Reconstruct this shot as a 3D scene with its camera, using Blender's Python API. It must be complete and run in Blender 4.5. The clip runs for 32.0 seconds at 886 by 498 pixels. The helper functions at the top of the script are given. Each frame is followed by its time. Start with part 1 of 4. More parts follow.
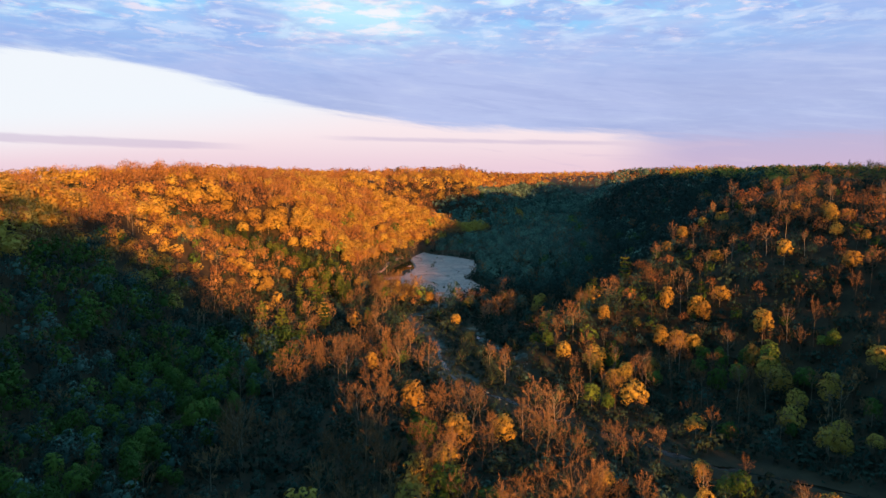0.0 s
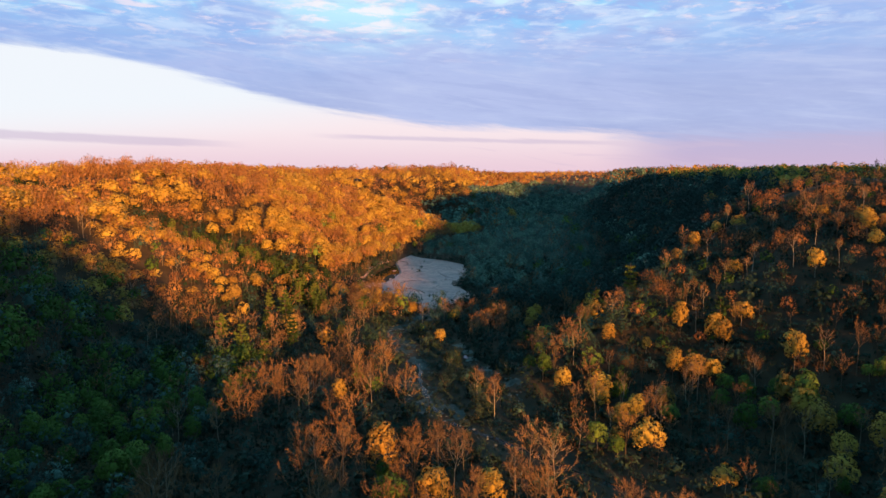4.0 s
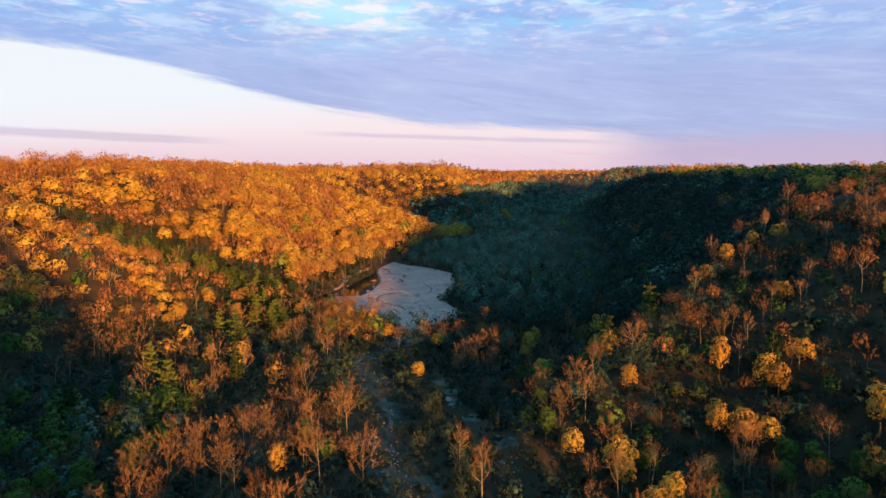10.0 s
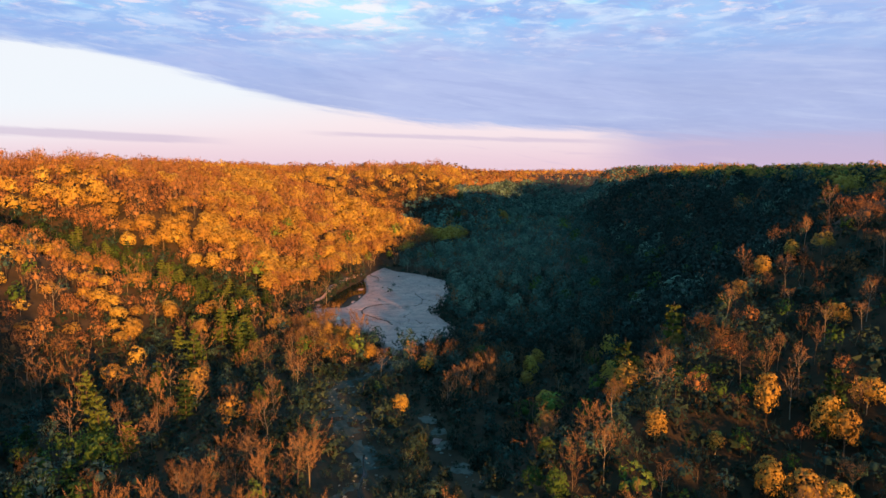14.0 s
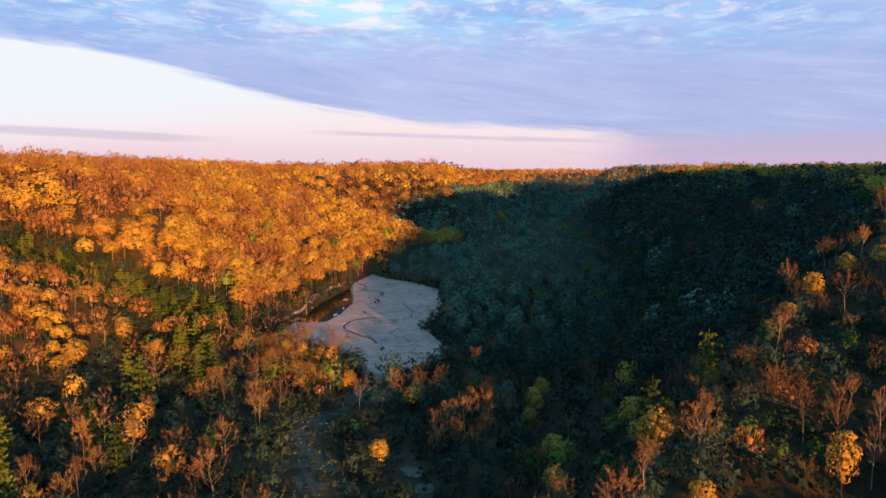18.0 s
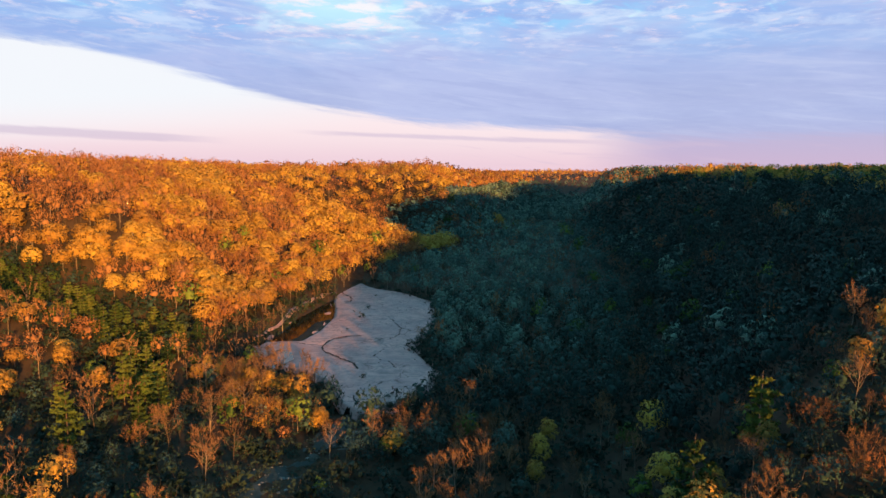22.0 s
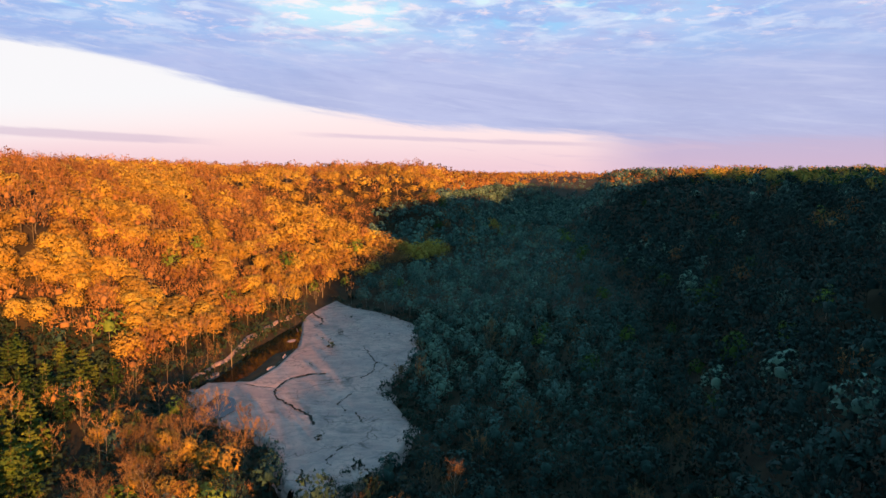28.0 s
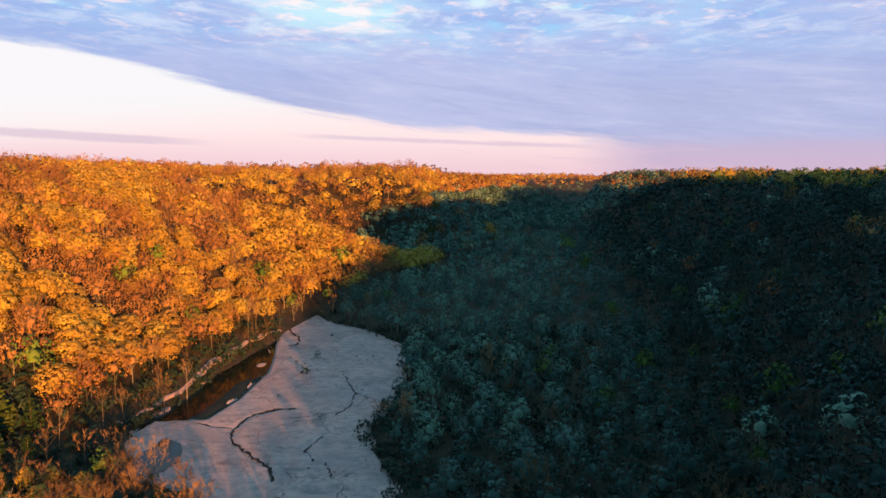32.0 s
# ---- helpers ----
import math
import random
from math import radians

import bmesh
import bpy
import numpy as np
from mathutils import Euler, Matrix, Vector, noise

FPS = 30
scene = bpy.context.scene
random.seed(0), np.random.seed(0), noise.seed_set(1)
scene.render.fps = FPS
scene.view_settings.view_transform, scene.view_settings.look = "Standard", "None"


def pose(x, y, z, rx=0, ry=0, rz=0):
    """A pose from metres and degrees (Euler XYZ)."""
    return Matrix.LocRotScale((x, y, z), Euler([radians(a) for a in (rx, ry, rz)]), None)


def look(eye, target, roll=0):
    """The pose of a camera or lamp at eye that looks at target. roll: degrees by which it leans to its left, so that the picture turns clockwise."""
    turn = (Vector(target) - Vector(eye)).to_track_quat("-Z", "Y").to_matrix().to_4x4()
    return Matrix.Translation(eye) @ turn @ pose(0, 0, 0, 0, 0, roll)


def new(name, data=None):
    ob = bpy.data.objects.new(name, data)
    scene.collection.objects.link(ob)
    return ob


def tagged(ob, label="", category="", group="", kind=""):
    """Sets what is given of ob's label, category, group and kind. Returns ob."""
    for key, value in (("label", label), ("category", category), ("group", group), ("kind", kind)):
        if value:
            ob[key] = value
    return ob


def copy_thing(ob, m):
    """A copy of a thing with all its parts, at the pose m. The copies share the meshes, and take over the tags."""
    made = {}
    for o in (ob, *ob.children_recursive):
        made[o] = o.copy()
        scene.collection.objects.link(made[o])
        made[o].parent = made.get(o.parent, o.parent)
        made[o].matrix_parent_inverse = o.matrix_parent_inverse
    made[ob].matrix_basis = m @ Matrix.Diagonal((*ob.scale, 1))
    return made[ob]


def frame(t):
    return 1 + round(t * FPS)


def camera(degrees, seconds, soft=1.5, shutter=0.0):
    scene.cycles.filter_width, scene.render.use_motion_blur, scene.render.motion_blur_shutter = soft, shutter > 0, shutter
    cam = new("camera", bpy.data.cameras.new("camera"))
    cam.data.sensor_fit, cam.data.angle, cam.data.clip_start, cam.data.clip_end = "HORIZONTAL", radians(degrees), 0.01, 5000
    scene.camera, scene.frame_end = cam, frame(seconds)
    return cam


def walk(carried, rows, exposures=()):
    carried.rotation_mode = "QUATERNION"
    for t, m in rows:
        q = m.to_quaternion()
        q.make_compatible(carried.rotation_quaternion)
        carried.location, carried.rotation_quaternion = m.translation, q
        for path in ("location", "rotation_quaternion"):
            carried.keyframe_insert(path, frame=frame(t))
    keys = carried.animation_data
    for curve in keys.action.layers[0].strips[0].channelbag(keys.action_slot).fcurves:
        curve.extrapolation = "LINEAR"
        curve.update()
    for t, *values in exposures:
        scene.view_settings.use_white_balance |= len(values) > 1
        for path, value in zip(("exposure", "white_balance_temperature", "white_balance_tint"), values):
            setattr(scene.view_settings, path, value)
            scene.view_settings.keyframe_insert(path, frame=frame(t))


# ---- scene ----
# Wooded river valley at sunset, seen from a drone flying up the valley (+y).

# ---------------------------------------------------------------- camera
cam = camera(70, 32.0, soft=1.55)
PATH = [
    (0, pose(0.00, 0.00, 68.75, 0, 0, 1.603) @ pose(0, 0, 0, 83.100) @ pose(0, 0, 0, 0, 0, -0.479)),
    (2, pose(1.89, 16.09, 68.08, 0, 0, 1.262) @ pose(0, 0, 0, 83.142) @ pose(0, 0, 0, 0, 0, -0.346)),
    (4, pose(3.03, 32.10, 68.23, 0, 0, 0.955) @ pose(0, 0, 0, 82.985) @ pose(0, 0, 0, 0, 0, -0.189)),
    (6, pose(4.44, 48.14, 68.24, 0, 0, 0.682) @ pose(0, 0, 0, 82.891) @ pose(0, 0, 0, 0, 0, -0.073)),
    (8, pose(5.69, 63.79, 68.15, 0, 0, 0.489) @ pose(0, 0, 0, 82.851) @ pose(0, 0, 0, 0, 0, -0.015)),
    (10, pose(7.14, 79.08, 68.21, 0, 0, 0.335) @ pose(0, 0, 0, 82.817) @ pose(0, 0, 0, 0, 0, 0.022)),
    (12, pose(8.67, 94.78, 68.05, 0, 0, 0.251) @ pose(0, 0, 0, 82.824) @ pose(0, 0, 0, 0, 0, 0.088)),
    (14, pose(10.03, 110.69, 67.97, 0, 0, 0.161) @ pose(0, 0, 0, 82.794) @ pose(0, 0, 0, 0, 0, 0.052)),
    (16, pose(11.23, 126.05, 68.08, 0, 0, 0.032) @ pose(0, 0, 0, 82.698) @ pose(0, 0, 0, 0, 0, 0.047)),
    (18, pose(12.20, 141.68, 67.90, 0, 0, -0.125) @ pose(0, 0, 0, 82.721) @ pose(0, 0, 0, 0, 0, 0.133)),
    (20, pose(13.30, 157.01, 67.90, 0, 0, -0.242) @ pose(0, 0, 0, 82.719) @ pose(0, 0, 0, 0, 0, 0.270)),
    (22, pose(14.60, 172.34, 67.85, 0, 0, -0.371) @ pose(0, 0, 0, 82.783) @ pose(0, 0, 0, 0, 0, 0.258)),
    (24, pose(16.05, 188.29, 67.57, 0, 0, -0.518) @ pose(0, 0, 0, 82.892) @ pose(0, 0, 0, 0, 0, 0.302)),
    (26, pose(17.52, 203.78, 67.71, 0, 0, -0.663) @ pose(0, 0, 0, 82.882) @ pose(0, 0, 0, 0, 0, 0.340)),
    (28, pose(18.73, 219.45, 67.41, 0, 0, -0.836) @ pose(0, 0, 0, 82.972) @ pose(0, 0, 0, 0, 0, 0.356)),
    (30, pose(19.84, 234.61, 67.47, 0, 0, -1.019) @ pose(0, 0, 0, 83.037) @ pose(0, 0, 0, 0, 0, 0.377)),
    (32, pose(20.88, 249.99, 67.17, 0, 0, -1.226) @ pose(0, 0, 0, 83.121) @ pose(0, 0, 0, 0, 0, 0.452)),
]
walk(cam, PATH, exposures=[(0, 1.07, 6500, 10), (19, 1.07, 6500, 10), (25, 1.10, 6800, 13), (32, 1.10, 6950, 14.5)])

# ---------------------------------------------------------------- world and sun
SUN_EL, SUN_AZ = 6.9, 153.0     # degrees above the horizon; compass from +y towards +x


def nodes_of(tree):
    tree.nodes.clear()

    def add(kind, **kw):
        n = tree.nodes.new(kind)
        for k, v in kw.items():
            if k in n.inputs:
                n.inputs[k].default_value = v
        return n

    def math_(op, a, b=None, c=None, clamp=False):
        n = tree.nodes.new("ShaderNodeMath")
        n.operation, n.use_clamp = op, clamp
        for i, v in enumerate((a, b, c)):
            if v is None:
                continue
            if isinstance(v, (int, float)):
                n.inputs[i].default_value = v
            else:
                tree.links.new(v, n.inputs[i])
        return n.outputs[0]

    def mix(fac, a, b):
        n = tree.nodes.new("ShaderNodeMix")
        n.data_type = "RGBA"
        for sock, v in ((n.inputs[0], fac), (n.inputs[6], a), (n.inputs[7], b)):
            if isinstance(v, (int, float)):
                sock.default_value = v
            elif isinstance(v, tuple):
                sock.default_value = (*v, 1)
            else:
                tree.links.new(v, sock)
        return n.outputs[2]

    def step(lo, hi, v):
        n = tree.nodes.new("ShaderNodeMapRange")
        n.interpolation_type = "SMOOTHSTEP"
        for i, x in ((0, v), (1, lo), (2, hi)):
            if isinstance(x, (int, float)):
                n.inputs[i].default_value = x
            else:
                tree.links.new(x, n.inputs[i])
        return n.outputs[0]

    def noise_(vec, scale, detail=4.0, rough=0.55, warp=0.0):
        n = tree.nodes.new("ShaderNodeTexNoise")
        n.inputs["Scale"].default_value, n.inputs["Detail"].default_value = scale, detail
        n.inputs["Roughness"].default_value, n.inputs["Distortion"].default_value = rough, warp
        if vec is not None:
            tree.links.new(vec, n.inputs["Vector"])
        return n.outputs[0]

    def join(x, y, z):
        n = tree.nodes.new("ShaderNodeCombineXYZ")
        for i, v in enumerate((x, y, z)):
            if isinstance(v, (int, float)):
                n.inputs[i].default_value = v
            else:
                tree.links.new(v, n.inputs[i])
        return n.outputs[0]

    return add, math_, mix, step, noise_, join


world = bpy.data.worlds.new("evening_sky")
scene.world = world
world.use_nodes = True
W = world.node_tree
add, math_, mix, step, noise_, join = nodes_of(W)
sky = add("ShaderNodeTexSky")
sky.sky_type, sky.sun_disc = "NISHITA", False
sky.sun_elevation, sky.sun_rotation = radians(SUN_EL), radians(SUN_AZ)
coord = add("ShaderNodeTexCoord")
parts_ = add("ShaderNodeSeparateXYZ")
W.links.new(coord.outputs["Generated"], parts_.inputs[0])
dx, dy, dz = parts_.outputs
az = math_("ARCTAN2", dx, dy)
up = math_("ARCSINE", dz)
azc = math_("MINIMUM", math_("MAXIMUM", az, -0.62), 0.30)
# cloud plane: perspective coordinates of a flat layer
flat = math_("ADD", math_("MAXIMUM", dz, 0.0), 0.035)
px_, py_ = math_("DIVIDE", dx, flat), math_("DIVIDE", dy, flat)
plane = join(px_, py_, 0.0)
plane_b = join(math_("MULTIPLY_ADD", py_, 0.35, px_), math_("MULTIPLY_ADD", px_, -0.35, py_), 4.0)
slope_up = math_("MULTIPLY_ADD", az, 0.12, up)
wisp = join(math_("MULTIPLY", az, 5.0), math_("MULTIPLY", slope_up, 62.0), 2.0)
puff = join(math_("MULTIPLY", az, 9.0), math_("MULTIPLY_ADD", az, 2.0, math_("MULTIPLY", up, 24.0)), 1.7)
n_edge = noise_(wisp, 1.3, 6, 0.65, 0.4)
n_wisp = noise_(wisp, 1.0, 6, 0.62, 0.6)
n_big = noise_(puff, 0.42, 5, 0.6, 0.5)
n_patch = noise_(plane, 1.1, 4, 0.55, 0.6)
n_rip = noise_(plane, 3.4, 6, 0.62, 0.4)
n_fine = noise_(plane_b, 5.2, 5, 0.6, 0.3)
# lower edge of the deck: a quartic in the bearing
edge = 0.0642
powers = azc
for c_ in (-0.0704, 0.2503, -0.5152, -1.1591):
    edge = math_("MULTIPLY_ADD", powers, c_, edge)
    powers = math_("MULTIPLY", powers, azc)
edge = math_("MULTIPLY_ADD", math_("SUBTRACT", n_edge, 0.5), 0.034, edge)
deck = step(-0.003, 0.013, math_("SUBTRACT", up, edge))
# towards the right the gap under the deck melts into lavender haze
right = step(0.20, 0.36, az)
low = step(-0.01, 0.075, up)
clear_l = mix(low, (0.82, 0.60, 0.70), (0.93, 0.79, 0.83))
clear_l = mix(step(0.07, 0.15, math_("MULTIPLY_ADD", az, -0.10, up)), clear_l, (0.86, 0.90, 0.96))
clear_r = mix(low, (0.60, 0.46, 0.64), (0.47, 0.47, 0.71))
clear = mix(right, clear_l, clear_r)
# thin dark bars over the horizon, one low in the left, one under the tip of the deck
bar_a = math_("MULTIPLY", step(0.0075, 0.003, math_("ABSOLUTE", math_("SUBTRACT", math_("MULTIPLY_ADD", az, 0.035, up), math_("MULTIPLY_ADD", n_wisp, 0.012, 0.0225)))), step(-0.30, -0.42, az))
bar_b = math_("MULTIPLY", step(0.0048, 0.001, math_("ABSOLUTE", math_("SUBTRACT", math_("MULTIPLY_ADD", az, 0.031, up), math_("MULTIPLY_ADD", n_wisp, 0.010, 0.0435)))), math_("MULTIPLY", step(-0.24, -0.12, az), step(0.30, 0.18, az)))
bar_c = math_("MULTIPLY", math_("MULTIPLY", step(0.52, 0.66, n_wisp), step(0.052, 0.03, up)), step(-0.1, 0.1, az))
clear = mix(math_("MULTIPLY", bar_a, 0.62), clear, (0.60, 0.50, 0.66))
clear = mix(math_("MULTIPLY", bar_b, 0.62), clear, (0.62, 0.52, 0.68))
clear = mix(math_("MULTIPLY", bar_c, 0.40), clear, (0.66, 0.53, 0.68))
# the deck itself: lavender base, faint streaks low down, bright mottling and blue gaps high up
tall = step(0.10, 0.23, up)
top_ = step(0.14, 0.24, up)
lefty = step(-0.1, -0.6, az)
base = mix(tall, (0.40, 0.47, 0.76), (0.31, 0.49, 0.88))
base = mix(math_("MULTIPLY", lefty, 0.55), base, (0.28, 0.43, 0.82))
cloud = mix(math_("MULTIPLY", step(0.36, 0.68, n_big), 0.75), base, (0.48, 0.55, 0.85))
cloud = mix(math_("MULTIPLY", step(0.50, 0.70, n_wisp), 0.50), cloud, (0.55, 0.62, 0.87))
cloud = mix(math_("MULTIPLY", step(0.48, 0.34, n_wisp), 0.35), cloud, (0.34, 0.41, 0.72))
cloud = mix(math_("MULTIPLY", math_("MULTIPLY", step(0.42, 0.60, n_patch), top_), 0.70), cloud, (0.38, 0.64, 0.97))
cloud = mix(math_("MULTIPLY", step(0.47, 0.66, n_rip), math_("MULTIPLY_ADD", top_, 0.66, 0.06)), cloud, (0.68, 0.80, 0.99))
cloud = mix(math_("MULTIPLY", math_("MULTIPLY", step(0.53, 0.70, n_fine), top_), 0.80), cloud, (0.90, 0.80, 0.90))
gap = math_("MULTIPLY", step(0.54, 0.66, noise_(plane_b, 2.3, 4, 0.6, 0.6)), step(0.17, 0.24, up))
cloud = mix(math_("MULTIPLY", gap, 0.75), cloud, mix(step(0.45, 0.6, n_rip), (0.28, 0.66, 1.0), (0.66, 0.92, 1.0)))
# a thin bright break in the deck ahead
hole = math_("MULTIPLY", step(0.17, 0.03, math_("ABSOLUTE", math_("ADD", az, 0.15))), step(0.165, 0.235, up))
cloud = mix(math_("MULTIPLY", math_("MULTIPLY", hole, step(0.34, 0.56, math_("MULTIPLY_ADD", n_rip, 0.4, math_("MULTIPLY", n_patch, 0.6)))), 0.85), cloud, mix(step(0.46, 0.62, n_fine), (0.55, 0.88, 1.0), (0.93, 0.93, 0.97)))
cloud = mix(math_("MULTIPLY", step(0.085, 0.0, up), right), cloud, clear_r)
# overhead, out of view, the deck opens into evening blue, kept dark for the shade
high = step(0.27, 0.62, up)
cloud = mix(math_("MULTIPLY", high, 0.85), cloud, (0.085, 0.30, 0.39))
glow = mix(deck, clear, cloud)
# sky at the sides and behind, unseen, is dulled to blue to darken shade
glow = mix(math_("MULTIPLY", step(0.95, 1.7, math_("ABSOLUTE", az)), 0.85), glow, (0.075, 0.235, 0.30))
scaled = W.nodes.new("ShaderNodeVectorMath")
scaled.operation = "SCALE"
scaled.inputs[3].default_value = 10.0

W.links.new(glow, scaled.inputs[0])
total = mix(0.96, sky.outputs[0], scaled.outputs[0])
bg = add("ShaderNodeBackground")
bg.inputs["Strength"].default_value = 0.05
W.links.new(total, bg.inputs["Color"])
W.links.new(bg.outputs[0], add("ShaderNodeOutputWorld").inputs["Surface"])

sun = new("sun", bpy.data.lights.new("sun", "SUN"))
sun.data.energy, sun.data.angle, sun.data.color = 4.6, radians(0.55), (1.0, 0.385, 0.085)
sx, sy, sz = (math.sin(radians(SUN_AZ)) * math.cos(radians(SUN_EL)), math.cos(radians(SUN_AZ)) * math.cos(radians(SUN_EL)), math.sin(radians(SUN_EL)))
sun.matrix_world = look((sx * 900, sy * 900, sz * 900), (0, 0, 0))

# ---------------------------------------------------------------- materials


def material(name, tones, rough=0.85, grain=3.0, bump=0.0, wear=0.5, spec=0.15):
    """Tones run from dark to light; each object (or each plant of joined woods) takes its own place between them."""
    m = bpy.data.materials.new(name)
    m.use_nodes = True
    t = m.node_tree
    add, math_, mix, step, noise_, join = nodes_of(t)
    geo, info, attr, tc = add("ShaderNodeNewGeometry"), add("ShaderNodeObjectInfo"), add("ShaderNodeAttribute"), add("ShaderNodeTexCoord")
    attr.attribute_name = "tone"
    joined_ = math_("GREATER_THAN", attr.outputs["Fac"], 0.5)
    own = math_("ADD", math_("MULTIPLY", math_("SUBTRACT", attr.outputs["Fac"], 1.0), joined_), math_("MULTIPLY", info.outputs["Random"], math_("SUBTRACT", 1.0, joined_)))
    isle = math_("MULTIPLY_ADD", math_("SUBTRACT", geo.outputs["Random Per Island"], 0.5), 0.22 * wear, own)
    n1 = noise_(tc.outputs["Object"], grain, 4, 0.6)
    f = math_("MULTIPLY_ADD", math_("SUBTRACT", n1, 0.5), wear, isle, clamp=True)
    ramp = add("ShaderNodeValToRGB")
    el = ramp.color_ramp.elements
    el[0].position, el[0].color = 0.0, (*tones[0], 1)
    el[1].position, el[1].color = 1.0, (*tones[-1], 1)
    for i, c in enumerate(tones[1:-1], 1):
        e = el.new(i / (len(tones) - 1))
        e.color = (*c, 1)
    t.links.new(f, ramp.inputs[0])
    p = add("ShaderNodeBsdfPrincipled")
    t.links.new(ramp.outputs[0], p.inputs["Base Color"])
    p.inputs["Roughness"].default_value, p.inputs["Specular IOR Level"].default_value = rough, spec
    if bump:
        b = add("ShaderNodeBump")
        b.inputs["Strength"].default_value, b.inputs["Distance"].default_value = 0.8, bump
        t.links.new(n1, b.inputs["Height"])
        t.links.new(b.outputs[0], p.inputs["Normal"])
    t.links.new(p.outputs[0], add("ShaderNodeOutputMaterial").inputs[0])
    return m


BARK = material("grey_bark", [(0.07, 0.06, 0.05), (0.14, 0.12, 0.10), (0.19, 0.17, 0.14), (0.36, 0.34, 0.30)], grain=1.2)
TWIG = material("bare_twigs", [(0.14, 0.088, 0.054), (0.225, 0.142, 0.082), (0.345, 0.225, 0.125)], grain=0.4)
RUSSET = material("russet_buds", [(0.26, 0.132, 0.07), (0.36, 0.19, 0.086), (0.45, 0.265, 0.11)], grain=0.4)
BUD = material("yellow_spring_leaves", [(0.34, 0.22, 0.065), (0.47, 0.325, 0.078), (0.58, 0.44, 0.10)], grain=0.5)
# dim teal of evening shade put into the leaf colour
PALE = material("grey_green_shade_leaves", [(0.014, 0.037, 0.039), (0.044, 0.104, 0.102), (0.10, 0.20, 0.19), (0.19, 0.34, 0.28)], grain=0.5)
GREEN = material("fresh_green_leaves", [(0.045, 0.10, 0.026), (0.085, 0.165, 0.04), (0.18, 0.285, 0.065)], grain=0.5)
NEEDLE = material("pine_needles", [(0.022, 0.055, 0.025), (0.07, 0.125, 0.035), (0.15, 0.21, 0.05)], grain=0.7)
BRUSH = material("undergrowth", [(0.014, 0.036, 0.032), (0.030, 0.062, 0.054), (0.062, 0.105, 0.085)], grain=0.6)
LITTER = material("leaf_litter", [(0.02, 0.02, 0.017), (0.038, 0.035, 0.029), (0.085, 0.066, 0.048)], grain=0.12, wear=1.6, bump=0.3)
SILT = material("damp_silt", [(0.03, 0.045, 0.044), (0.06, 0.08, 0.08), (0.14, 0.16, 0.16)], grain=0.3, wear=3.0, bump=0.1)
GRAVEL = material("pale_gravel", [(0.05, 0.078, 0.082), (0.125, 0.165, 0.175), (0.25, 0.29, 0.30)], grain=0.22, wear=2.6, bump=0.1)


